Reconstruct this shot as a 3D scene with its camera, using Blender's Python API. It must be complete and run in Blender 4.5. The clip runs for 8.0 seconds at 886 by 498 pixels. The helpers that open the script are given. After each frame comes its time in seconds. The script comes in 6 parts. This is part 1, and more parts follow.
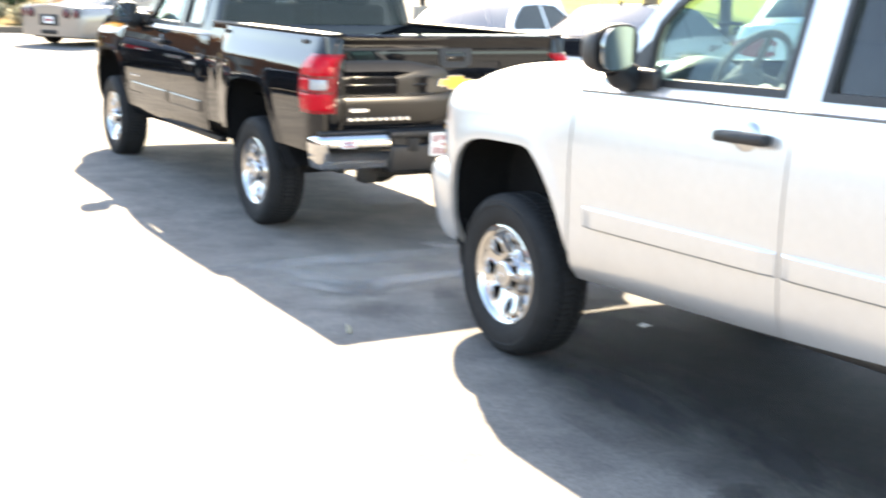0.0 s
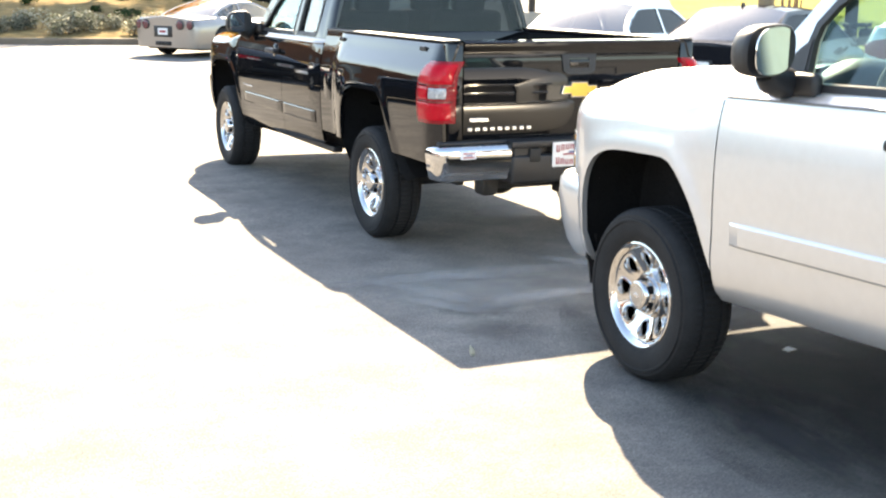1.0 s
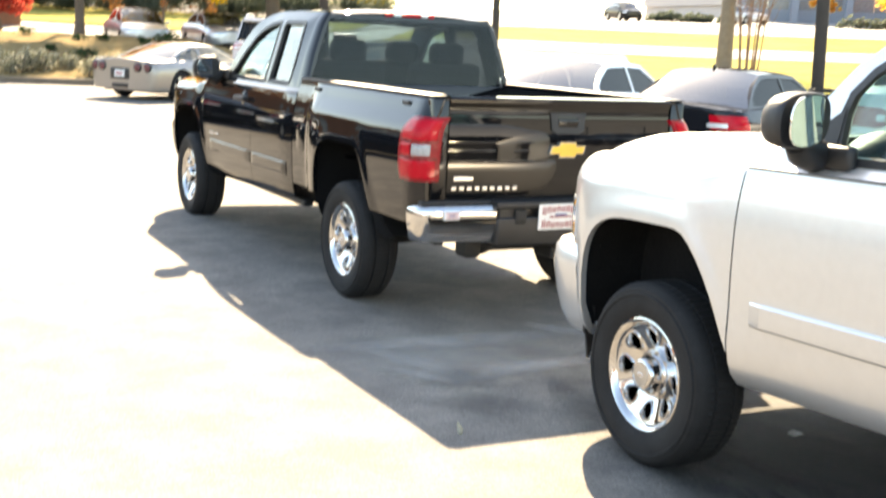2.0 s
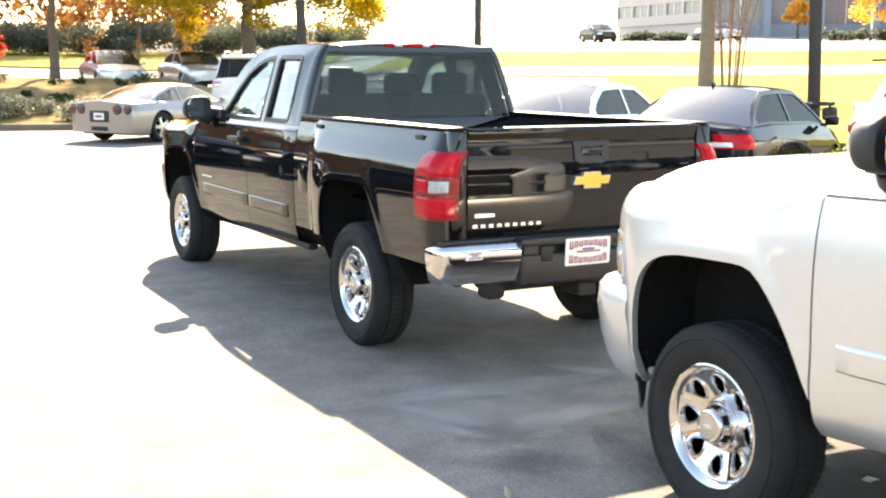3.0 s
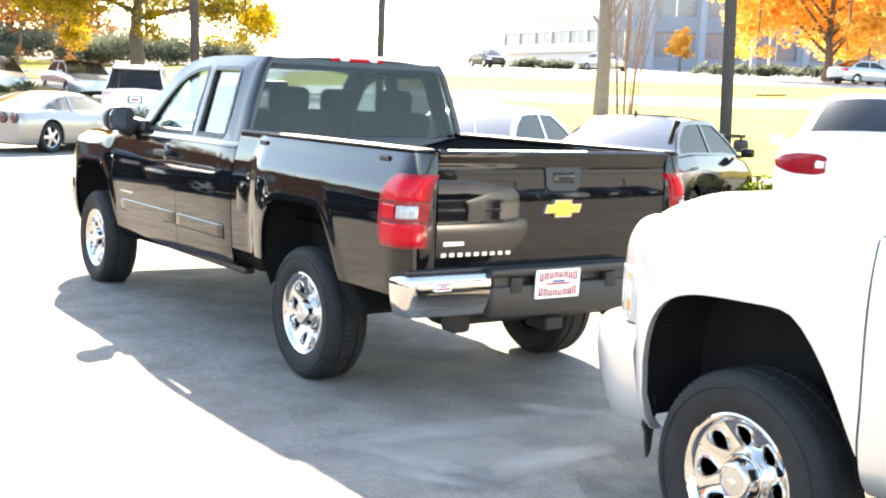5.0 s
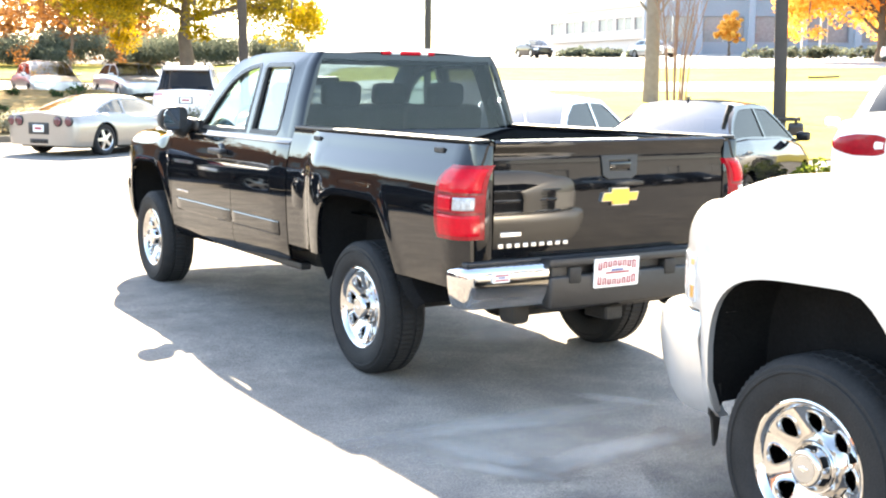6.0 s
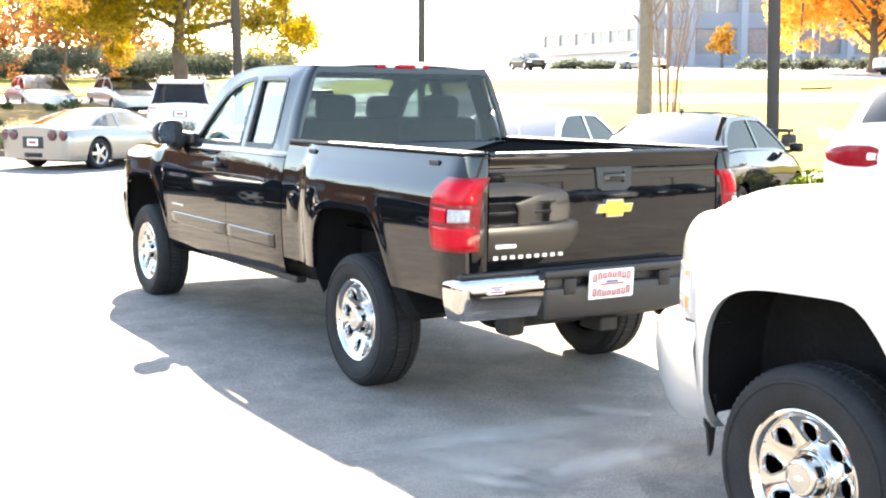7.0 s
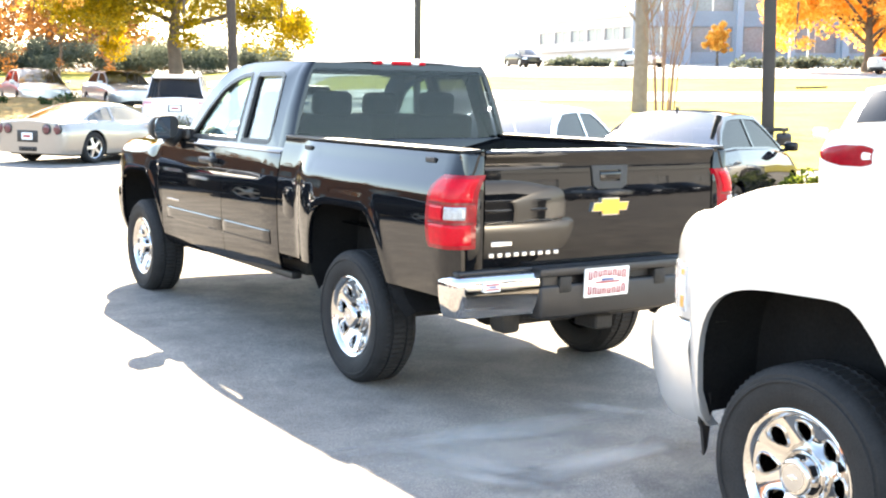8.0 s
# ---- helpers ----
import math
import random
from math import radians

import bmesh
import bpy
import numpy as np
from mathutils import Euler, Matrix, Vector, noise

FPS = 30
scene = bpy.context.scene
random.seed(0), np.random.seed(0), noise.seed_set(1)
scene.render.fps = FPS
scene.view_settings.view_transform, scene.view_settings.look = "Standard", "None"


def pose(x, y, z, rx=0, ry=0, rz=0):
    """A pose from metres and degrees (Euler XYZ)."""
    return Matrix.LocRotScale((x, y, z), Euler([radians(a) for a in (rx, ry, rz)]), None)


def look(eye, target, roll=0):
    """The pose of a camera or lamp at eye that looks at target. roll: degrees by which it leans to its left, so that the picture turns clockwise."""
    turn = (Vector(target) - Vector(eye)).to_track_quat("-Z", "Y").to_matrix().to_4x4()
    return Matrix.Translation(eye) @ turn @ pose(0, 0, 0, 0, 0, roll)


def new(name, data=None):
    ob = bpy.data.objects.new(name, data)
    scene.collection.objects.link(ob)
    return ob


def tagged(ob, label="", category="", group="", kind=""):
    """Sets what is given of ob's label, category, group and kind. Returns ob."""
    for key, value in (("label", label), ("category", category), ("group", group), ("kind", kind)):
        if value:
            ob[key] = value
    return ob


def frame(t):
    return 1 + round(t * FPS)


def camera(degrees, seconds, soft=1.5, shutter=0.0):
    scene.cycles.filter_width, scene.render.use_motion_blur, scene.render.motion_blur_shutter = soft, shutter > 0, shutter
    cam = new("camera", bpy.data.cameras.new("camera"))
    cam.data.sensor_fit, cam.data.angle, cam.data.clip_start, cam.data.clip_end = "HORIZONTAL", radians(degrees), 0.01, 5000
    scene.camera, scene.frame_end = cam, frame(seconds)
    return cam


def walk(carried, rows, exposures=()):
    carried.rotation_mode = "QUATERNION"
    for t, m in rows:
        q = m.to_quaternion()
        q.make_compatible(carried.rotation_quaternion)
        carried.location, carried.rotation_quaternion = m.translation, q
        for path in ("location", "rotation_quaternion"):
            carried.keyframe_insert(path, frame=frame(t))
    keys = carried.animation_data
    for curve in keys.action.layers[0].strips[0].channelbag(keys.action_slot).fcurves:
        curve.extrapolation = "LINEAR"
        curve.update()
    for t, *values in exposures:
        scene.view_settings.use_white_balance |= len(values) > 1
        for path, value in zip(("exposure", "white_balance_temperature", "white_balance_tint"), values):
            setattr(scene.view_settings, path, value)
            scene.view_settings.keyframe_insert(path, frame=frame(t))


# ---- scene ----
cam = camera(41.1, 8.0, soft=2.1, shutter=0.5)
PATH = [
    (0, (-4.036, -7.878, 1.723), (-3.042, -6.199, 1.285), 1.60),
    (0.3, (-4.035, -7.816, 1.716), (-3.131, -6.081, 1.301), 1.66),
    (0.5, (-4.034, -7.775, 1.712), (-3.124, -6.039, 1.314), 2.20),
    (0.8, (-3.998, -7.638, 1.705), (-3.147, -5.867, 1.329), 2.57),
    (1, (-3.974, -7.546, 1.700), (-3.135, -5.782, 1.270), 0.60),
    (1.2, (-3.961, -7.470, 1.700), (-3.117, -5.705, 1.284), -0.54),
    (1.5, (-3.942, -7.355, 1.700), (-3.083, -5.604, 1.257), 2.00),
    (1.8, (-3.961, -7.214, 1.700), (-3.084, -5.467, 1.279), 2.84),
    (2, (-3.974, -7.120, 1.700), (-3.052, -5.379, 1.355), 2.60),
    (2.2, (-3.954, -7.020, 1.727), (-3.026, -5.279, 1.402), 1.80),
    (3.3, (-3.958, -6.484, 1.674), (-3.003, -4.751, 1.381), 0.00),
    (3.5, (-3.968, -6.405, 1.659), (-3.016, -4.671, 1.364), 0.70),
    (3.8, (-3.990, -6.289, 1.664), (-2.988, -4.584, 1.364), 2.40),
    (4, (-4.004, -6.212, 1.667), (-2.971, -4.524, 1.380), 1.90),
    (4.2, (-4.044, -6.140, 1.678), (-2.956, -4.489, 1.378), 1.30),
    (5.3, (-4.130, -5.990, 1.672), (-3.002, -4.358, 1.419), 2.30),
    (5.5, (-4.132, -5.975, 1.675), (-3.030, -4.331, 1.388), 1.80),
    (5.8, (-4.135, -5.974, 1.668), (-3.078, -4.297, 1.406), 1.03),
    (6, (-4.137, -5.974, 1.663), (-3.083, -4.296, 1.390), 0.60),
    (6.5, (-4.143, -5.976, 1.666), (-3.085, -4.299, 1.406), 0.40),
    (7, (-4.150, -5.986, 1.664), (-3.087, -4.311, 1.412), 0.40),
    (7.3, (-4.153, -5.987, 1.667), (-3.062, -4.330, 1.409), 0.66),
    (7.5, (-4.154, -5.988, 1.670), (-3.057, -4.335, 1.418), 1.00),
    (7.7, (-4.157, -5.987, 1.670), (-3.072, -4.326, 1.417), 0.94),
    (8, (-4.160, -5.986, 1.669), (-3.089, -4.317, 1.411), 0.80),
]
walk(cam, [(t, look(eye, target, roll)) for t, eye, target, roll in PATH],
     exposures=[(0.0, 2.70, 8300, 10), (0.5, 2.62, 8300, 10), (1.0, 2.38, 8500, 10), (1.5, 2.36, 9100, 10), (2.0, 2.36, 9400, 10), (3.5, 2.52, 8700, 10), (4.2, 2.72, 8400, 10), (5.5, 3.00, 8400, 10), (8.0, 3.06, 8400, 10)])

# ---- light ----
SUN_ELEVATION, SUN_AZIMUTH = radians(35.2), radians(23.0)
world = bpy.data.worlds.new("world")
scene.world = world
world.use_nodes = True
wn = world.node_tree.nodes
sky = wn.new("ShaderNodeTexSky")
sky.sky_type, sky.sun_disc = "NISHITA", False
sky.sun_elevation, sky.sun_rotation = SUN_ELEVATION, SUN_AZIMUTH
sky.dust_density, sky.air_density, sky.ozone_density = 0.6, 1.0, 3.0
world.node_tree.links.new(sky.outputs[0], wn["Background"].inputs[0])
wn["Background"].inputs[1].default_value = 0.15
sun = new("sun", bpy.data.lights.new("sun", "SUN"))
sun.data.energy, sun.data.angle, sun.data.color = 5.0, radians(0.53), (1.0, 0.93, 0.82)
sun.matrix_world = look((math.sin(SUN_AZIMUTH) * 60, math.cos(SUN_AZIMUTH) * 60, math.tan(SUN_ELEVATION) * 60), (0, 0, 0))

# ---- materials ----
def material(name, colour, rough=0.5, metal=0.0, coat=0.0, vary=0.0, scale=8.0, bump=0.0, bump_scale=60.0, rough_vary=0.0, tint=None, spec=0.5):
    """A Principled material with variation at two scales (vary), fine relief (bump) and uneven gloss."""
    k = bpy.data.materials.new(name)
    k.use_nodes = True
    nodes, link = k.node_tree.nodes, k.node_tree.links.new
    b = nodes["Principled BSDF"]
    b.inputs["Base Color"].default_value = (*colour, 1)
    b.inputs["Roughness"].default_value = rough
    b.inputs["Metallic"].default_value = metal
    b.inputs["Specular IOR Level"].default_value = spec
    b.inputs["Coat Weight"].default_value = coat
    b.inputs["Coat Roughness"].default_value = 0.03
    where = nodes.new("ShaderNodeTexCoord").outputs["Object"]
    if vary:
        big, fine, mix = nodes.new("ShaderNodeTexNoise"), nodes.new("ShaderNodeTexNoise"), nodes.new("ShaderNodeMath")
        big.inputs["Scale"].default_value, fine.inputs["Scale"].default_value = scale, scale * 14
        big.inputs["Detail"].default_value, fine.inputs["Detail"].default_value = 5, 3
        link(where, big.inputs["Vector"]), link(where, fine.inputs["Vector"])
        mix.operation = "MULTIPLY_ADD"
        mix.inputs[1].default_value = 0.5
        half = nodes.new("ShaderNodeMath")
        half.operation, half.inputs[1].default_value = "MULTIPLY", 0.5
        link(fine.outputs[0], half.inputs[0])
        link(big.outputs[0], mix.inputs[0]), link(half.outputs[0], mix.inputs[2])
        ramp = nodes.new("ShaderNodeValToRGB")
        ramp.color_ramp.elements[0].position, ramp.color_ramp.elements[1].position = 0.3, 0.7
        other = tint or colour
        ramp.color_ramp.elements[0].color = (*[c * (1 - vary) for c in colour], 1)
        ramp.color_ramp.elements[1].color = (*[min(1, c * (1 + vary)) for c in other], 1)
        link(mix.outputs[0], ramp.inputs[0]), link(ramp.outputs[0], b.inputs["Base Color"])
        if rough_vary:
            rr = nodes.new("ShaderNodeMapRange")
            rr.inputs["To Min"].default_value, rr.inputs["To Max"].default_value = rough - rough_vary, rough + rough_vary
            link(big.outputs[0], rr.inputs["Value"]), link(rr.outputs[0], b.inputs["Roughness"])
    if bump:
        n, bb = nodes.new("ShaderNodeTexNoise"), nodes.new("ShaderNodeBump")
        n.inputs["Scale"].default_value, n.inputs["Detail"].default_value = bump_scale, 4
        bb.inputs["Strength"].default_value, bb.inputs["Distance"].default_value = bump, 0.01
        link(where, n.inputs["Vector"]), link(n.outputs[0], bb.inputs["Height"]), link(bb.outputs[0], b.inputs["Normal"])
    return k


def glass(name, tint, gloss=0.04, shine_most=0.75, least=0.035):
    """A thin tinted pane: clear with a mirror's share by Fresnel."""
    k = bpy.data.materials.new(name)
    k.use_nodes = True
    nodes, link = k.node_tree.nodes, k.node_tree.links.new
    nodes.remove(nodes["Principled BSDF"])
    clear, shine, mix, edge = (nodes.new("ShaderNode" + n) for n in ("BsdfTransparent", "BsdfGlossy", "MixShader", "LayerWeight"))
    power, share = nodes.new("ShaderNodeMath"), nodes.new("ShaderNodeMath")
    clear.inputs[0].default_value = (*tint, 1)
    shine.inputs["Roughness"].default_value = gloss
    edge.inputs["Blend"].default_value = 0.5
    power.operation, power.inputs[1].default_value = "POWER", 3.0
    share.operation, share.inputs[1].default_value, share.inputs[2].default_value = "MULTIPLY_ADD", shine_most, least
    link(edge.outputs["Facing"], power.inputs[0]), link(power.outputs[0], share.inputs[0]), link(share.outputs[0], mix.inputs[0])
    link(clear.outputs[0], mix.inputs[1]), link(shine.outputs[0], mix.inputs[2])
    link(mix.outputs[0], nodes["Material Output"].inputs[0])
    return k


def paint_metal(name, colour, flake, rough=0.32, metal=0.75):
    """Metallic car paint: flakes of uneven brightness under a clear coat, with a trace of dust."""
    k = material(name, colour, rough, metal, 1.0, vary=flake, scale=1.7)
    return k


BLACK_PAINT = material("black_paint", (0.0040, 0.0043, 0.0052), 0.25, 0.0, 1.0, vary=0.25, scale=1.3, rough_vary=0.05)
SILVER_PAINT = paint_metal("silver_paint", (0.645, 0.64, 0.635), 0.035, 0.36, 0.70)
CHAMPAGNE_PAINT = paint_metal("champagne_paint", (0.31, 0.275, 0.24), 0.04, 0.35, 0.5)
WHITE_PAINT = material("white_paint", (0.78, 0.78, 0.77), 0.3, 0, 1.0, vary=0.03, scale=2)
LILAC_PAINT = material("lilac_paint", (0.66, 0.62, 0.64), 0.3, 0.2, 1.0, vary=0.03, scale=2)
DARK_PAINT = material("dark_paint", (0.010, 0.011, 0.014), 0.22, 0.0, 0.5, vary=0.2, scale=2)
GREY_PAINT = paint_metal("grey_paint", (0.42, 0.43, 0.44), 0.04)
DARK_PAINT.node_tree.nodes["Principled BSDF"].inputs["Specular IOR Level"].default_value = 0.0
BLACK_PAINT.node_tree.nodes["Principled BSDF"].inputs["Specular IOR Level"].default_value = 0.0
BLACK_PAINT.node_tree.nodes["Principled BSDF"].inputs["Coat IOR"].default_value = 1.5
RUBBER = material("rubber", (0.018, 0.0178, 0.0182), 0.75, spec=0.25, vary=0.35, scale=9, bump=0.25, bump_scale=120)
PLASTIC = material("black_plastic", (0.013, 0.013, 0.014), 0.45, vary=0.2, scale=12, bump=0.2, bump_scale=300)
LINER = material("wheel_house_liner", (0.009, 0.009, 0.0095), 0.85, spec=0.15, vary=0.4, scale=6, bump=0.4, bump_scale=40)
CHASSIS = material("chassis_steel", (0.02, 0.019, 0.018), 0.65, 0.2, vary=0.4, scale=9, bump=0.3)
CHROME = material("chrome", (0.62, 0.61, 0.60), 0.07, 1.0, vary=0.03, scale=5, rough_vary=0.03)
ALLOY = material("alloy", (0.55, 0.55, 0.55), 0.28, 1.0, vary=0.05, scale=8)
GOLD = material("gold_emblem", (0.72, 0.46, 0.08), 0.3, 0.6, 0.6, vary=0.08, scale=30)
DEEP_RED = material("deep_red_lens", (0.26, 0.001, 0.008), 0.2, 0, 0.35, spec=0.2, vary=0.3, scale=25, bump=0.25, bump_scale=90)
RED_LENS = material("red_lens", (0.50, 0.001, 0.012), 0.25, 0, 0.25, spec=0.1, vary=0.25, scale=25, bump=0.25, bump_scale=90)
WINE_RED = material("wine_red_lens", (0.085, 0.010, 0.022), 0.2, 0, 0.6, vary=0.2, scale=25)
DARK_RED = material("dark_red_lens", (0.16, 0.012, 0.014), 0.12, 0, 1.0, vary=0.2, scale=25)
PINK_LENS = material("pink_lens", (0.45, 0.16, 0.18), 0.2, 0, 0.6, vary=0.2, scale=25)
AMBER_LENS = material("amber_lens", (0.72, 0.36, 0.08), 0.15, 0, 1.0, vary=0.15, scale=40)
CLEAR_LENS = material("clear_lens", (0.75, 0.76, 0.78), 0.1, 0.35, 1.0, vary=0.2, scale=35, bump=0.3, bump_scale=70)
SMOKE_LENS = material("smoke_lens", (0.32, 0.33, 0.34), 0.12, 0.5, 0.8, vary=0.4, scale=45, bump=0.5, bump_scale=80)
GLASS = glass("clear_glass", (0.68, 0.82, 0.81), shine_most=0.5)
TINT = glass("privacy_glass", (0.60, 0.64, 0.66))
PRIVACY = glass("dark_side_glass", (0.42, 0.45, 0.48))
REAR_GLASS = glass("rear_glass", (0.40, 0.46, 0.50), shine_most=0.5, least=0.02)
SKY_GLASS = glass("sedan_glass", (0.10, 0.11, 0.12), shine_most=0.42, least=0.2)
SIDE_GLASS = glass("sedan_side_glass", (0.06, 0.065, 0.07), shine_most=0.12, least=0.03)
DARK_GLASS = glass("dark_glass", (0.2, 0.21, 0.23))
BLACK_GLASS = glass("black_glass", (0.05, 0.055, 0.06))
MIRROR = material("mirror_glass", (0.85, 0.86, 0.86), 0.02, 1.0)
SEAT_GREY = material("grey_cloth", (0.16, 0.155, 0.15), 0.9, vary=0.2, scale=14, bump=0.3, bump_scale=220)
SEAT_DARK = material("charcoal_cloth", (0.03, 0.03, 0.032), 0.9, vary=0.2, scale=14, bump=0.3, bump_scale=220)
TRIM_GREY = material("grey_cabin_trim", (0.2, 0.195, 0.185), 0.7, vary=0.1, scale=10, bump=0.15, bump_scale=200)
PLATE_WHITE = material("plate_white", (0.8, 0.8, 0.79), 0.4, 0, 0.3, vary=0.03, scale=20)
PRINT_RED = material("red_print", (0.36, 0.02, 0.035), 0.5, vary=0.08, scale=60)
PRINT_BLUE = material("blue_print", (0.08, 0.13, 0.3), 0.5, vary=0.08, scale=60)

# ---- building helpers ----
def part(name, bm, mat, parent, label="", angle=35, at=None):
    """Links a bmesh as ONE mesh object under a thing or a part."""
    bmesh.ops.recalc_face_normals(bm, faces=bm.faces)
    me = bpy.data.meshes.new(name)
    bm.to_mesh(me)
    bm.free()
    me.materials.append(mat)
    me.polygons.foreach_set("use_smooth", [True] * len(me.polygons))
    me.set_sharp_from_angle(angle=radians(angle))
    ob = new(name, me)
    ob.parent = parent
    if at is not None:
        ob.matrix_basis = at
    return tagged(ob, label)


def again(ob, parent, m, label=""):
    """A repeat of a part on the same mesh."""
    o = new(ob.name.split(".")[0], ob.data)
    o.parent, o.matrix_basis = parent, m
    return tagged(o, label or ob.get("label", ""))


def thing(name, m, label, category, group=""):
    ob = new(name)
    ob.empty_display_size = 0.2
    ob.matrix_world = m
    return tagged(ob, label, category, group)


def quads(bm, rows, loop=False):
    """A sheet through rows of points."""
    vs = [[bm.verts.new(p) for p in row] for row in rows]
    for a, b in zip(vs, vs[1:]):
        n = len(a)
        for i in range(n if loop else n - 1):
            bm.faces.new((a[i], a[(i + 1) % n], b[(i + 1) % n], b[i]))
    return vs


def rbox(bm, x0, x1, y0, y1, z0, z1, r=0.01, seg=2, m=None):
    """A box with rounded edges."""
    made = bmesh.ops.create_cube(bm, size=1, matrix=Matrix.Translation(((x0 + x1) / 2, (y0 + y1) / 2, (z0 + z1) / 2)) @ Matrix.Diagonal((abs(x1 - x0), abs(y1 - y0), abs(z1 - z0), 1)))["verts"]
    edges = list({e for v in made for e in v.link_edges})
    if r:
        res = bmesh.ops.bevel(bm, geom=edges, offset=r, segments=seg, affect="EDGES", profile=0.5)
        made = list({v for f in res["faces"] for v in f.verts} | {v for v in made if v.is_valid})
    if m is not None:
        bmesh.ops.transform(bm, matrix=m, verts=list({v for v in made}))
    return made


def lathe(bm, profile, seg=48, m=Matrix()):
    """Turns (radius, along) points round the x axis."""
    rows = [[m @ Vector((a, r * math.cos(2 * math.pi * i / seg), r * math.sin(2 * math.pi * i / seg))) for i in range(seg)] for r, a in profile]
    return quads(bm, rows, loop=True)


def tube(bm, points, r, seg=10):
    """A round bar through points; r: one radius, or one for each point."""
    pts = [Vector(p) for p in points]
    rows = []
    for i, p in enumerate(pts):
        d = (pts[min(i + 1, len(pts) - 1)] - pts[max(i - 1, 0)]).normalized()
        side = d.orthogonal().normalized() if i == 0 else (side - d * side.dot(d)).normalized()
        up = d.cross(side)
        rad = r[i] if isinstance(r, (list, tuple)) else r
        rows.append([p + (side * math.cos(2 * math.pi * k / seg) + up * math.sin(2 * math.pi * k / seg)) * rad for k in range(seg)])
    vs = quads(bm, rows, loop=True)
    bm.faces.new(vs[0][::-1]), bm.faces.new(vs[-1])


def sheet(bm, outline, holes, place, thick):
    """A flat panel with holes: outline and holes in (a, b), put in space by place(a, b, depth)."""
    edges = []
    for ring in (outline, *holes):
        vs = [bm.verts.new((a, b, 0)) for a, b in ring]
        edges += [bm.edges.new((vs[i], vs[(i + 1) % len(vs)])) for i in range(len(vs))]
    faces = [g for g in bmesh.ops.triangle_fill(bm, use_beauty=True, edges=edges)["geom"] if isinstance(g, bmesh.types.BMFace)]
    front = {f: [v for v in f.verts] for f in faces}
    flat = {v: (v.co.x, v.co.y) for v in bm.verts}
    back = {v: bm.verts.new(place(*flat[v], thick)) for v in flat}
    rim = [e for e in bm.edges if len(e.link_faces) == 1]
    for f in faces:
        bm.faces.new([back[v] for v in reversed(front[f])])
    for e in rim:
        bm.faces.new((e.verts[0], e.verts[1], back[e.verts[1]], back[e.verts[0]]))
    for v, ab in flat.items():
        v.co = place(*ab, 0)


def curve(table, x):
    """Smooth reading of a short table of (x, value)."""
    if x <= table[0][0]:
        return table[0][1]
    for (x0, a), (x1, b) in zip(table, table[1:]):
        if x <= x1:
            s = (x - x0) / (x1 - x0)
            return a + (b - a) * s
    return table[-1][1]


def blend(table, x):
    """Smooth reading of a short table of (x, value), with no kinks."""
    if x <= table[0][0]:
        return table[0][1]
    n = len(table)
    for i in range(n - 1):
        (x0, a), (x1, b) = table[i], table[i + 1]
        if x <= x1:
            slope = lambda k: (table[min(k + 1, n - 1)][1] - table[max(k - 1, 0)][1]) / (table[min(k + 1, n - 1)][0] - table[max(k - 1, 0)][0])
            s, d = (x - x0) / (x1 - x0), x1 - x0
            return (2 * s ** 3 - 3 * s ** 2 + 1) * a + (s ** 3 - 2 * s ** 2 + s) * d * slope(i) + (3 * s ** 2 - 2 * s ** 3) * b + (s ** 3 - s ** 2) * d * slope(i + 1)
    return table[-1][1]


def flip(bm):
    """Mirrors a bmesh over x = 0."""
    for v in bm.verts:
        v.co.x = -v.co.x
    bmesh.ops.reverse_faces(bm, faces=bm.faces)


def arch_rise(u, power):
    """How high a wheel opening stands at u (-1 to 1 along it), from 0 to 1. power: one number, or for its front and its rear half
    (squareness, lean of the edge)."""
    k, lean = (power, 0.0) if isinstance(power, (int, float)) else power[0] if u > 0 else power[1]
    if abs(u) >= 1:
        return 0.0
    low, high = 0.0, 1.0
    for _ in range(30):
        v = (low + high) / 2
        if (1 - v ** k) ** (1 / k) * (1 - lean * v) > abs(u):
            low = v
        else:
            high = v
    return low


def arch_height(y, arches, sill):
    """The lower edge of a body side: the sill, or the wheel opening over it."""
    for yc, before, behind, top, power in arches:
        u = (y - yc) / (before if y > yc else behind)
        if abs(u) < 1:
            return sill + (top - sill) * arch_rise(u, power)
    return sill


def columns(y0, y1, arches, step=0.08, extra=()):
    """Stations along a side, close together where a wheel opening curves."""
    ys = {round(y0, 4), round(y1, 4)} | {round(y, 4) for y in extra}
    n = max(1, int((y1 - y0) / step))
    ys |= {round(y0 + (y1 - y0) * i / n, 4) for i in range(n + 1)}
    for yc, before, behind, top, power in arches:
        ys = {y for y in ys if not (yc - behind - 0.03 < y < yc + before + 0.03) or y in (round(y0, 4), round(y1, 4))}
        for i in range(33):
            u = -math.cos(math.pi * i / 32)
            y = yc + u * (before if u > 0 else behind)
            if y0 < y < y1:
                ys.add(round(y, 4))
        for y in (yc - behind - 0.004, yc + before + 0.004, yc - behind - 0.035, yc + before + 0.035):
            if y0 < y < y1:
                ys.add(round(y, 4))
    return sorted(ys)


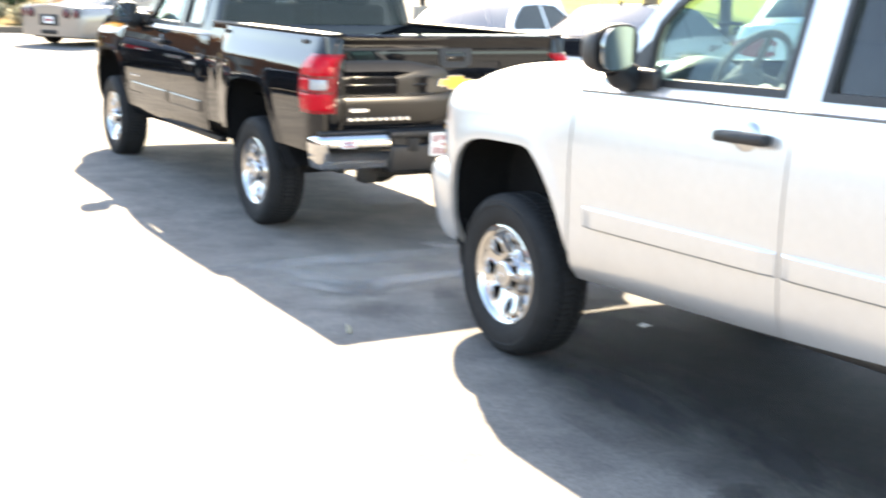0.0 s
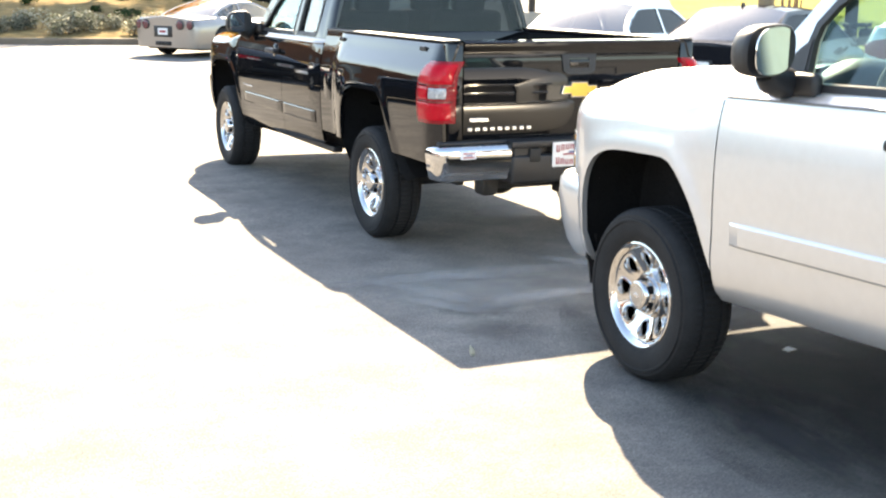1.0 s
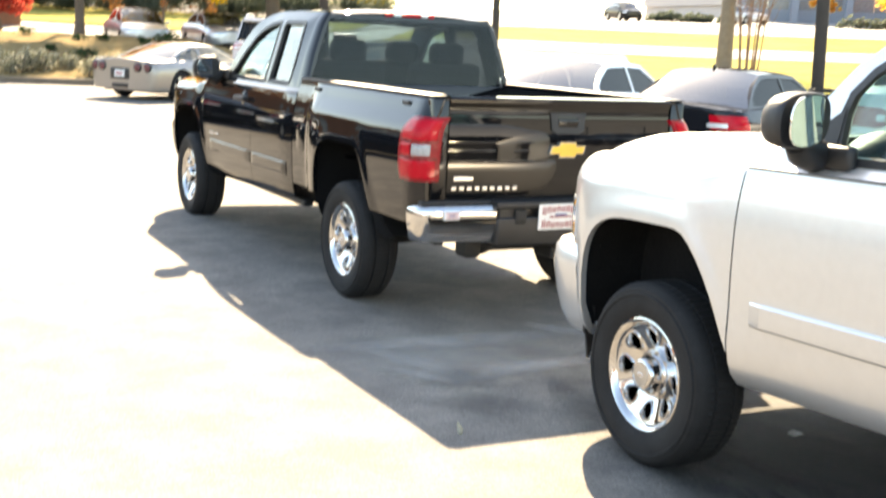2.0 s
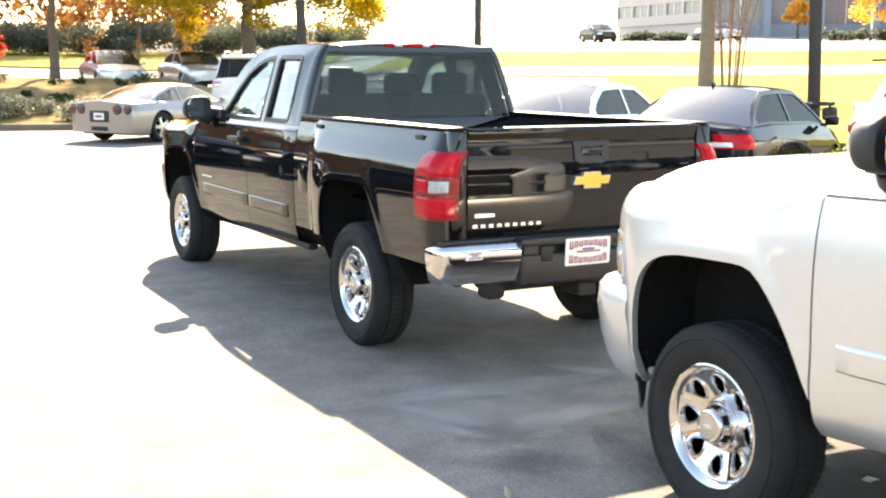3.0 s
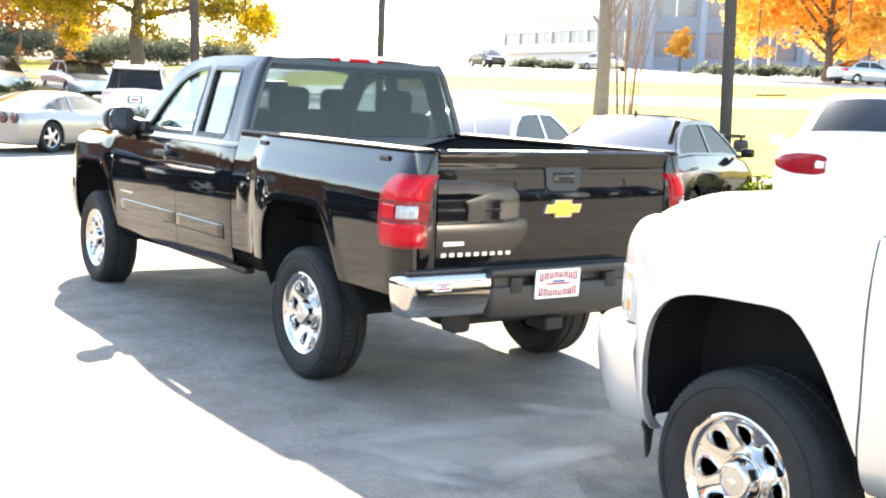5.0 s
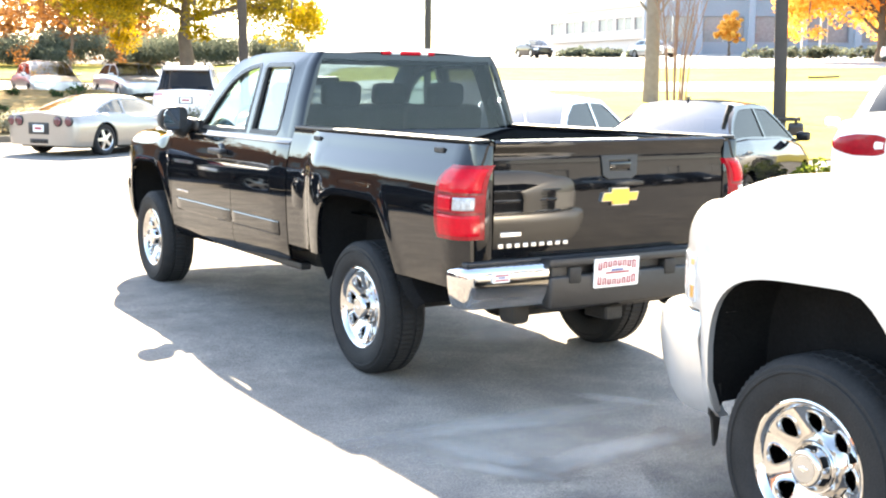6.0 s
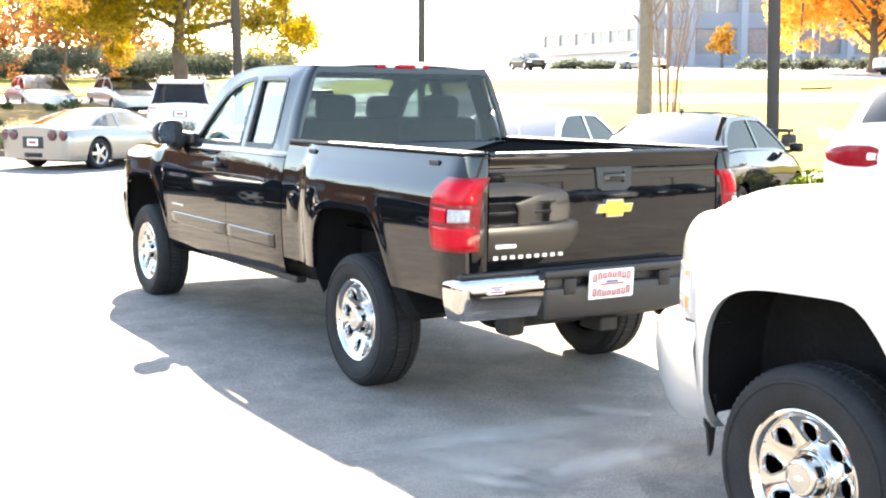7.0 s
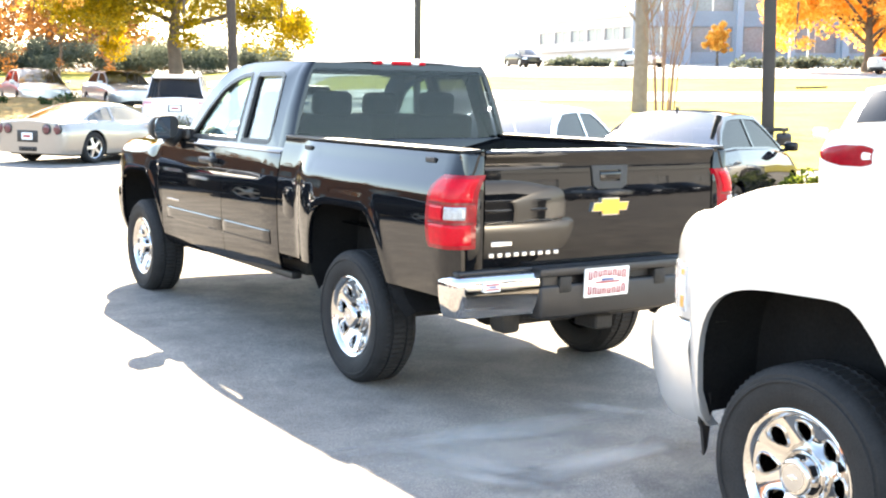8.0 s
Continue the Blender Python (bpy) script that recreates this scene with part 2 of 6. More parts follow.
def side(bm, y0, y1, half, low, top, arches=(), over=None, rows=16, lip=0.028, step=0.08, extra=()):
    """The skin of a vehicle's left side between two stations, folded in at its edges. over(y): points (half-width, height) by which
    the skin goes on over the shoulder."""
    sheet_rows = []
    for y in columns(y0, y1, arches, step, extra):
        z0, z1 = low(y), top(y)
        col = []
        for i in range(rows + 1):
            z = z0 + (z1 - z0) * i / rows
            col.append(Vector((-half(y, z), y, z)))
        if over:
            col += [Vector((-x, y, z)) for x, z in over(y)]
        sheet_rows.append(col)
    quads(bm, sheet_rows)
    # folded edges
    inward = Vector((lip, 0, 0))
    quads(bm, [[c[0] for c in sheet_rows], [c[0] + inward + Vector((0, 0, 0.004)) for c in sheet_rows]])
    for c, s in ((sheet_rows[0], 1), (sheet_rows[-1], -1)):
        quads(bm, [c, [p + inward * 0.8 + Vector((0, 0.003 * s, 0)) for p in c]])


def liner(bm, arch, half, sill, depth=0.4):
    """The inside of a wheel opening, with its back wall."""
    yc, before, behind, top, power = arch
    ring = []
    for i in range(33):
        u = -math.cos(math.pi * i / 32)
        y = yc + u * (before if u > 0 else behind)
        z = sill + (top - sill) * arch_rise(u, power)
        ring.append((y, z))
    outer = [Vector((-half(y, z) + 0.012, y, z + 0.003)) for y, z in ring]
    mid = [Vector((-half(y, z) + 0.06, y + (y - yc) * 0.05, z + 0.03)) for y, z in ring]
    inner = [Vector((-half(yc, 0.9) + depth, y + (y - yc) * 0.05, z + 0.03)) for y, z in ring]
    vs = quads(bm, [outer, mid, inner])
    bm.faces.new(vs[-1])


def both(name, make, mat, parent, label=""):
    """A part for the left side and its mirror image for the right."""
    out = []
    for right in (False, True):
        bm = bmesh.new()
        make(bm)
        if right:
            flip(bm)
        out.append(part(name, bm, mat, parent, label))
    return out


# ---- wheels ----
def tyre_mesh(bm, radius, rim, width, blocks=76, tread=True):
    w = width / 2
    h = radius - rim
    prof = [(rim - 0.004, -w * 0.72), (rim + 0.012, -w * 0.86), (rim + h * 0.3, -w * 0.98), (rim + h * 0.55, -w), (rim + h * 0.8, -w * 0.95), (radius - 0.016, -w * 0.84)]
    prof += [(radius - 0.003, -w * 0.72), (radius, -w * 0.42), (radius - 0.010, -w * 0.40), (radius - 0.010, -w * 0.32), (radius, -w * 0.30),
             (radius, w * 0.30), (radius - 0.010, w * 0.32), (radius - 0.010, w * 0.40), (radius, w * 0.42), (radius - 0.003, w * 0.72)]
    prof += [(r, -a) for r, a in reversed(prof[:6])]
    seg = blocks * 2 if tread else 40
    rows = []
    for k, (r, a) in enumerate(prof):
        row = []
        for i in range(seg):
            cut = 0.006 if tread and 5 <= k <= len(prof) - 6 and (i + (k // 4)) % 2 == 0 else 0
            ang = 2 * math.pi * i / seg
            row.append(Vector((a, (r - cut) * math.cos(ang), (r - cut) * math.sin(ang))))
        rows.append(row)
    quads(bm, rows, loop=True)
    # raised ring on the sidewall
    for s in (-1, 1):
        lathe(bm, [(rim + h * 0.62, s * w * 0.995), (rim + h * 0.64, s * (w + 0.004)), (rim + h * 0.7, s * (w + 0.003)), (rim + h * 0.72, s * w * 0.97)], 48)


def steel_rim(bm, r_out, holes=8, face=-0.10):
    """A pressed wheel: a broad polished lip, a sunken disc with oval holes in raised rings, and its barrel; outward is -x."""
    r0, r1 = 0.088, r_out - 0.029
    lathe(bm, [(r_out - 0.03, face + 0.19), (r_out - 0.030, face + 0.09), (r1 - 0.006, face + 0.060), (r1 - 0.004, face + 0.022), (r1 + 0.001, face + 0.0125), (r1 + 0.005, face + 0.005), (r1 + 0.012, face - 0.001),
               (r_out - 0.012, face - 0.008), (r_out - 0.004, face - 0.012), (r_out + 0.002, face - 0.010), (r_out + 0.006, face - 0.003), (r_out + 0.004, face + 0.014)], 72)

    def dish(r):
        s = (r - r0) / (r1 - r0)
        return face + 0.060 - 0.048 * s

    rm, half_t = 0.157, math.pi / holes
    ew, eh = 0.0325, 0.0375
    for k in range(holes):
        base = 2 * math.pi * k / holes
        rows = []
        for scale, push in ((0.78, 0.06), (0.83, 0.018), (0.90, 0.002), (1.00, -0.0065), (1.10, -0.0055), (1.20, -0.0005), (1.26, 0.0), (None, 0.0)):
            row = []
            for i in range(40):
                phi = 2 * math.pi * (i + 0.5) / 40
                c, s = math.cos(phi), math.sin(phi)
                if scale:
                    t, r = ew * scale * c * (1 + 0.22 * s), rm + eh * scale * s
                else:
                    f = min(half_t * rm / max(abs(c), 1e-6), ((r1 - rm) if s > 0 else (rm - r0)) / max(abs(s), 1e-6))
                    t, r = c * f, rm + s * f
                ang = base + t / rm
                row.append(Vector((dish(r) + push, r * math.cos(ang), r * math.sin(ang))))
            rows.append(row)
        quads(bm, rows, loop=True)
    bmesh.ops.remove_doubles(bm, verts=bm.verts, dist=0.0008)


def hub(bm, face=-0.10):
    """A collar and a drum-shaped cap whose face lies level with the wheel's lip."""
    lathe(bm, [(0.104, face + 0.060), (0.098, face + 0.038), (0.092, face + 0.030), (0.086, face + 0.031), (0.081, face + 0.037), (0.0775, face + 0.034), (0.067, face - 0.008), (0.062, face - 0.016),
               (0.055, face - 0.019), (0.051, face - 0.0195), (0.0495, face - 0.017), (0.0005, face - 0.018)], 48)


def lug_pocket(bm, face=-0.10):
    """A dark opening in the side of the cap, in front of a lug nut."""
    rbox(bm, -0.015, 0.015, -0.019, 0.019, -0.006, 0.006, 0.0045, 2, pose(face + 0.013, 0, 0.0675, 0, -14, 0))


def truck_wheels(parent, places):
    """Tyres with pressed chrome wheels and six lug openings in each cap; places: (x, y, facing left or right, turn of the wheel)."""
    R = 0.388
    first = None
    for x, y, left, spin in places:
        m = pose(x, y, R - 0.004, 0, 0, 0 if left else 180) @ pose(0, 0, 0, spin, 0, 0)
        if first is None:
            bm = bmesh.new()
            tyre_mesh(bm, R, 0.230, 0.255)
            t = part("tyre", bm, RUBBER, parent, "black all-terrain tyre on a chrome wheel", at=m)
            bm = bmesh.new()
            steel_rim(bm, 0.236)
            r = part("rim", bm, CHROME, t, "bright chrome rim with eight oval holes")
            bm = bmesh.new()
            lathe(bm, [(0.20, 0.02), (0.19, 0.06), (0.06, 0.06), (0.0005, 0.04)], 32)
            d = part("brake_disc", bm, LINER, t)
            bm = bmesh.new()
            hub(bm)
            h = part("hub_cap", bm, CHROME, t, "chrome hub cap")
            bm = bmesh.new()
            lathe(bm, [(0.046, -0.1165), (0.045, -0.1195), (0.0005, -0.1205)], 32)
            c = part("cap_disc", bm, ALLOY, t, "brushed cap disc")
            bm = bmesh.new()
            rbox(bm, -0.1228, -0.119, -0.022, 0.022, -0.006, 0.006, 0.002, 1)
            rbox(bm, -0.1226, -0.119, -0.009, 0.009, -0.011, 0.011, 0.002, 1)
            e = part("cap_emblem", bm, CHROME, t)
            bm = bmesh.new()
            lug_pocket(bm)
            l = part("lug_pocket", bm, LINER, t, "dark lug opening")
            first = (t, r, d, h, c, e, l)
            todo = 5
        else:
            t = again(first[0], parent, m)
            for o in first[1:6]:
                again(o, t, Matrix())
            todo = 6
        for k in range(6 - todo, 6):
            again(first[6], t, pose(0, 0, 0, 60 * k, 0, 0))

# ---- pickup trucks ----
FRONT_AXLE = 3.645
SILL = 0.47
REAR_ARCH, FRONT_ARCH = (0.0, 0.48, 0.575, 1.03, ((4.6, 0.02), (8.0, 0.5))), (FRONT_AXLE, 0.49, 0.50, 1.02, ((4.2, 0.02), (6.5, 0.52)))
WAIST = [(0.40, 0.83), (0.44, 0.865), (0.47, 0.895), (0.51, 0.924), (0.56, 0.940), (0.62, 0.951), (0.75, 0.961), (0.88, 0.966), (1.0, 0.967), (1.1, 0.963), (1.18, 0.954), (1.25, 0.940), (1.31, 0.924), (1.36, 0.908), (1.42, 0.885)]


def smooth(s):
    s = min(1, max(0, s))
    return s * s * (3 - 2 * s)


def truck_half(y, z):
    """Half the truck's width at a station and height: waist, wheel flares, rounded ends."""
    x = blend(WAIST, z)
    for yc, before, behind, top, power in (REAR_ARCH, FRONT_ARCH):
        u, v = (y - yc) / (before if y > yc else behind), max(0.0, z - SILL) / (top - SILL)
        k, lean = power[0] if u > 0 else power[1]
        rho = ((abs(u) / (1 - lean * min(1, v))) ** k + v ** k) ** (1 / k)
        x += 0.010 * math.exp(-max(0.0, (rho - 1.03) / 0.12) ** 2)
    # broad shoulders over the wheels, with a rounded top that faces the sky
    rear = smooth((0.74 - y) / 0.16) * smooth((1.315 - z) / 0.135)
    fore = smooth((y - 3.27) / 0.16) * smooth((1.30 - z) / 0.16)
    x += 0.030 * rear + 0.026 * fore - 0.006
    if y > 4.05:
        s = min(1, (y - 4.05) / 0.56)
        x *= max(0.02, 1 - s ** 2.4) ** (1 / 2.4)
    if y < -1.0:
        s = (-1.0 - y) / 0.13
        x -= 0.10 * (1 - math.sqrt(max(0, 1 - min(1, s) ** 2)))
    if 0.55 < y < 1.1:
        s = min(1, max(0, (y - 0.62) / 0.07))
        x -= 0.010 * s * s * (3 - 2 * s)
    return x


def fender_top(y):
    return blend([(3.15, 1.285), (3.3, 1.235), (3.5, 1.175), (3.7, 1.15), (4.0, 1.135), (4.3, 1.115), (4.45, 1.085), (4.6, 1.0)], y)


def hood_edge(y):
    """Half-width and height of the hood's shut line."""
    x = min(0.74, truck_half(y, 1.05) * 0.80)
    return x, blend([(3.15, 1.312), (3.35, 1.292), (3.6, 1.268), (4.0, 1.265), (4.3, 1.262), (4.45, 1.240), (4.54, 1.195), (4.6, 1.10)], y)


def fender_over(y):
    x0, z0 = truck_half(y, fender_top(y)), fender_top(y)
    x1, z1 = hood_edge(y)
    return [(x1 + (x0 - x1) * math.cos(a) ** 0.8, z0 + (z1 - z0) * math.sin(a)) for a in [math.pi / 2 * i / 8 for i in range(1, 8)]] + [(x1, z1)]


def cab_x(z):
    return curve([(1.2, 0.905), (1.30, 0.885), (1.55, 0.82), (1.78, 0.735), (1.84, 0.70), (1.88, 0.665)], z)


def offset(ring, w):
    """A closed outline moved inwards by w."""
    area = sum(p[0] * q[1] - q[0] * p[1] for p, q in zip(ring, ring[1:] + ring[:1]))
    out = []
    for p, q, r in zip(ring[-1:] + ring[:-1], ring, ring[1:] + ring[:1]):
        a, b = Vector((q[0] - p[0], q[1] - p[1])).normalized(), Vector((r[0] - q[0], r[1] - q[1])).normalized()
        n = Vector((-a.y - b.y, a.x + b.x)).normalized()
        k = w / max(0.5, n.dot(Vector((-a.y, a.x)))) * (1 if area > 0 else -1)
        out.append((q[0] + n.x * k, q[1] + n.y * k))
    return out


CAB_PARTS = ("cab_pillar", "side_window", "window_seal", "mirror_sail", "roof", "cargo_lamp", "third_brake_lamp", "cab_back", "cab_corner", "rear_window", "windscreen", "headliner")


def pickup(name, m, paint, label, group, seam, shape, seats, mirror_z, rake=0.0):
    """A full-size pickup with its bed, cab, cabin and running gear; its origin is on the ground under the rear axle.
    rake: degrees by which the body rises towards its tail."""
    T = thing(name, m, label, "pickup truck", group)

    # body sides
    low_all = lambda y: arch_height(y, (REAR_ARCH, FRONT_ARCH), SILL)
    low_bed = lambda y: arch_height(y, (REAR_ARCH,), SILL + 0.06 if y > 0 else SILL + 0.14 + 0.06)
    both("bed_side", lambda bm: side(bm, -1.12, 1.008, truck_half, lambda y: max(low_all(y), 0.638 if y > 0 else 0.655), lambda y: 1.375, (REAR_ARCH,), lambda y: [(0.888, 1.384), (0.87, 1.388), (0.82, 1.388), (0.815, 1.37)], rows=20, step=0.06), paint, T)
    both("front_fender", lambda bm: side(bm, 3.2, 4.60, truck_half, lambda y: max(low_all(y), 0.86 if y > FRONT_AXLE + 0.53 else 0), fender_top, (FRONT_ARCH,), fender_over, rows=16, step=0.04), paint, T)
    for y0, y1, nm in ((seam + 0.003, 3.192, "front_door"), (1.022, seam - 0.003, "rear_door")):
        doors = both(nm, lambda bm: side(bm, y0, y1, truck_half, lambda y: blend([(1.0, 0.535), (1.3, 0.522), (2.0, 0.485), (2.7, 0.463), (3.2, 0.455)], y), lambda y: 1.29, (), lambda y: [(0.905, 1.305), (0.892, 1.318), (0.87, 1.32)], rows=18, step=0.12), paint, T)
        for k, d in enumerate(doors):
            s = -1 if k == 0 else 1
            bm = bmesh.new()
            a, b = y0 + (0.10 if nm == "rear_door" else 0.012), y1 - (0.11 if nm == "front_door" else 0.012)
            rows = []
            for y in [a + (b - a) * i / 16 for i in range(17)]:
                fat = (1.0 if a + 0.01 < y < b - 0.01 else 0.2) * (1.0 if paint is SILVER_PAINT else 0.6)
                rows.append([Vector((s * (truck_half(y, z) + o * fat), y, z)) for z, o in [(z + (0.028 if paint is SILVER_PAINT else 0.0), o) for z, o in ((0.680, -0.003), (0.682, 0.012), (0.690, 0.019), (0.705, 0.020), (0.735, 0.0196), (0.766, 0.0190), (0.773, 0.013), (0.774, -0.003))]])
            vs = quads(bm, rows)
            bm.faces.new(vs[0]), bm.faces.new(vs[-1][::-1])
            part("side_moulding", bm, paint, d, "body-coloured protective moulding", angle=12)
            if nm == "front_door":
                # recessed cup and pull handle
                hy, hz = y0 + 0.205, 1.182
                bm = bmesh.new()
                rbox(bm, s * 0.945, s * 1.005, hy - 0.125, hy + 0.125, hz - 0.020, hz + 0.020, 0.014, 3)
                part("door_handle", bm, PLASTIC, d, "black pull handle")
                bm = bmesh.new()
                made = bmesh.ops.create_uvsphere(bm, u_segments=20, v_segments=10, radius=1, matrix=Matrix.Translation((s * (truck_half(hy, hz) - 0.004), hy, hz)) @ Matrix.Diagonal((0.020, 0.062, 0.060, 1)))
                part("handle_cup", bm, ALLOY if paint is SILVER_PAINT else paint, d)
    for k in range(9 if paint is BLACK_PAINT else 0):
        bm = bmesh.new()
        y = 2.80 + k * 0.03
        rbox(bm, -truck_half(y, 0.83) - 0.005, -truck_half(y, 0.83) + 0.004, y, y + 0.021, 0.822, 0.838, 0.002, 1)
        part("badge_bar", bm, CHROME, T, "small chrome bar on the door")
    for y0, y1 in ((1.03, seam - 0.006), (seam + 0.006, 3.186)):
        both("belt_line", lambda bm: tube(bm, [(-(truck_half(y0 + (y1 - y0) * i / 8, 1.286) + 0.001), y0 + (y1 - y0) * i / 8, 1.286) for i in range(9)], 0.006, 6), SEAT_GREY if paint is SILVER_PAINT else paint, T, "belt line crease")
    # rocker and cab corner
    both("rocker", lambda bm: rbox(bm, -0.84, -0.76, 1.03, 3.15, 0.45, SILL + 0.03, 0.015, 2), PLASTIC, T)

    # wheel houses
    for arch in (REAR_ARCH, FRONT_ARCH):
        both("wheel_house", lambda bm: liner(bm, arch, truck_half, SILL, 0.36), LINER, T)
    # front splash flap behind the bumper
    both("splash_flap", lambda bm: sheet(bm, [(-0.925, 0.86), (-0.925, 0.46), (-0.912, 0.44), (-0.895, 0.33), (-0.88, 0.36), (-0.87, 0.46), (-0.885, 0.86)], [], lambda a, b, d: Vector((a, 4.158 + d, b)), 0.014), PLASTIC, T, "black plastic air deflector")

    # bed: floor, inner walls, rail caps
    bm = bmesh.new()
    rbox(bm, -0.57, 0.57, -1.06, 0.96, 0.84, 0.88, 0.008, 1)
    for s in (-1, 1):
        for y0, y1 in ((-1.06, -0.70), (0.62, 0.96)):
            rbox(bm, s * 0.565, s * 0.82, y0, y1, 0.84, 0.88, 0.008, 1)
        rbox(bm, s * 0.56, s * 0.82, -0.71, 0.63, 1.09, 1.12, 0.01, 1)
        rbox(bm, s * 0.55, s * 0.58, -0.71, 0.63, 0.86, 1.12, 0.01, 1)
    bed = part("bed_floor", bm, paint, T, "ribbed load bed")
    bm = bmesh.new()
    rbox(bm, -0.86, 0.86, 0.93, 0.975, 0.86, 1.375, 0.01)
    part("bed_front_wall", bm, paint, T)
    both("bed_inner_wall", lambda bm: rbox(bm, -0.835, -0.80, -1.06, 0.96, 1.10, 1.372, 0.008, 1), paint, T)
    bm = bmesh.new()
    rbox(bm, -0.04, 0.04, -1.05, 0.92, 0.879, 0.892, 0.004, 1)
    rib = part("bed_rib", bm, paint, bed, at=pose(-0.72, 0, 0))
    for k in range(1, 9):
        again(rib, bed, pose(-0.72 + 0.18 * k, 0, 0))
    both("rail_cap", lambda bm: rbox(bm, -0.905, -0.795, -1.09, 0.98, 1.386, 1.402, 0.007), PLASTIC, T, "black plastic rail cap")
    for y in (-0.80, 0.62):
        bm = bmesh.new()
        rbox(bm, -0.922, -0.907, y - 0.045, y + 0.045, 1.325, 1.352, 0.004, 1)
        part("rail_slot", bm, PLASTIC, T, "black rail slot")
    # fuel door
    bm = bmesh.new()
    ring = lambda d, r: [Vector((-(truck_half(0.84, 1.0) + d), 0.84 + r * 0.085 * math.copysign(abs(math.cos(a)) ** 0.6, math.cos(a)), 0.98 + r * 0.10 * math.copysign(abs(math.sin(a)) ** 0.6, math.sin(a)))) for a in [2 * math.pi * i / 32 for i in range(32)]]
    vs = quads(bm, [ring(-0.004, 1), ring(0.001, 0.99), ring(0.002, 0.95)], loop=True)
    bm.faces.new(vs[-1])
    part("fuel_door", bm, paint, T)

    # tailgate with handle, emblem, raised marks
    def gate_y(x, z):
        lift = 0.0
        if z > 1.33:
            lift = -0.026 * math.sin(min(1, (z - 1.33) / 0.05) * math.pi / 2)
        return -1.092 - 0.018 * (1 - (x / 0.8) ** 2) - 0.022 * (1 - ((z - 1.06) / 0.34) ** 2) + lift
    bm = bmesh.new()
    rows = []
    for i in range(25):
        z = 0.80 + 0.585 * i / 24
        rows.append([Vector((x, gate_y(x, z), z)) for x in [-0.785 + 1.57 * j / 24 for j in range(25)]])
    rows.append([Vector((p.x, p.y + 0.012, 1.395)) for p in rows[-1]])
    rows.append([Vector((p.x, -1.055, 1.397)) for p in rows[-1]])
    rows.append([Vector((p.x, -1.055, 0.82)) for p in rows[-1]])
    quads(bm, rows)
    for c in (0, -1):
        quads(bm, [[r[c] for r in rows[:-3]], [r[c] + Vector((0, 0.05, 0)) for r in rows[:-3]]])
    gate = part("tailgate", bm, paint, T, "tailgate with raised lip")
    bm = bmesh.new()
    outline = [(-0.125, 1.31), (0.125, 1.31), (0.115, 1.205), (0.08, 1.185), (-0.08, 1.185), (-0.115, 1.205)]
    sheet(bm, outline, [[(-0.075, 1.285), (0.075, 1.285), (0.07, 1.225), (-0.07, 1.225)]], lambda a, b, d: Vector((a + 0.012, gate_y(a, b) - 0.010 + d, b)), 0.02)
    bezel = part("handle_bezel", bm, PLASTIC, gate, "black handle surround")
    bm = bmesh.new()
    rbox(bm, -0.062, 0.086, -1.139, -1.115, 1.236, 1.276, 0.008)
    part("handle", bm, paint, gate)
    bm = bmesh.new()
    y = gate_y(0, 1.09)
    cross = [(-0.130, 1.066), (-0.062, 1.066), (-0.058, 1.043), (0.058, 1.043), (0.062, 1.066), (0.115, 1.066), (0.130, 1.114), (0.062, 1.114), (0.058, 1.137), (-0.058, 1.137), (-0.062, 1.114), (-0.115, 1.114)]
    sheet(bm, cross, [], lambda a, b, d: Vector((a + 0.012, y - 0.014 + d, b)), 0.016)
    part("emblem", bm, CHROME, gate, "chrome edge of the emblem")
    bm = bmesh.new()
    sheet(bm, [((a) * 0.93, 1.09 + (b - 1.09) * 0.86) for a, b in cross], [], lambda a, b, d: Vector((a + 0.012, y - 0.019 + d, b)), 0.006)
    part("emblem_face", bm, GOLD, gate, "gold cross-shaped emblem")
    for k in range(9):
        bm = bmesh.new()
        x = -0.755 + k * 0.0505
        rbox(bm, x, x + 0.032, gate_y(x, 0.862) - 0.006, gate_y(x, 0.862) + 0.004, 0.851, 0.873, 0.003, 1)
        part("badge_bar", bm, ALLOY, gate, "raised chrome bar")
    bm = bmesh.new()
    rbox(bm, -0.745, -0.615, gate_y(-0.7, 0.92) - 0.004, gate_y(-0.7, 0.92) + 0.004, 0.908, 0.932, 0.003, 1)
    part("small_badge", bm, ALLOY, gate)

    # tail lamps round the rear corners
    def lamp(bm, z0=0.905, z1=1.275, a0=0.0, a1=1.0, proud=0.012):
        rows = []
        for i in range(13):
            z = z0 + (z1 - z0) * i / 12
            end = 1.0 if 0 < i < 12 else 0.8
            row = []
            for j in range(17):
                s = a0 + (a1 - a0) * j / 16
                # along the side, round the corner, across the rear
                yy = -0.925 + 0.035 * (1 - abs((z - 1.09) / 0.185) ** 4) - 0.055 * max(0, (z - 1.16) / 0.115) ** 2
                path = s * (0.315 + yy + 0.905)
                straight = -1.03 - yy
                if path < -straight:
                    p = Vector((-(truck_half(yy - path, z) + proud * end), yy - path, z))
                else:
                    a = min(math.pi / 2, (path + straight) / 0.085)
                    xc = truck_half(-1.0, z) - 0.085
                    rest = max(0, path + straight - 0.085 * math.pi / 2)
                    p = Vector((-(xc + (0.085 + proud * end) * math.cos(a)) + rest, -1.03 - (0.085 + proud * end) * math.sin(a), z))
                row.append(p)
            rows.append(row)
        quads(bm, rows)
        for r, dz in ((rows[0], 0.0), (rows[-1], 0.0)):
            quads(bm, [r, [p + Vector((0.03, 0.03, dz)) for p in r]])
        for c in (0, -1):
            quads(bm, [[r[c] for r in rows], [r[c] + Vector((0.02, 0.02, 0)) for r in rows]])
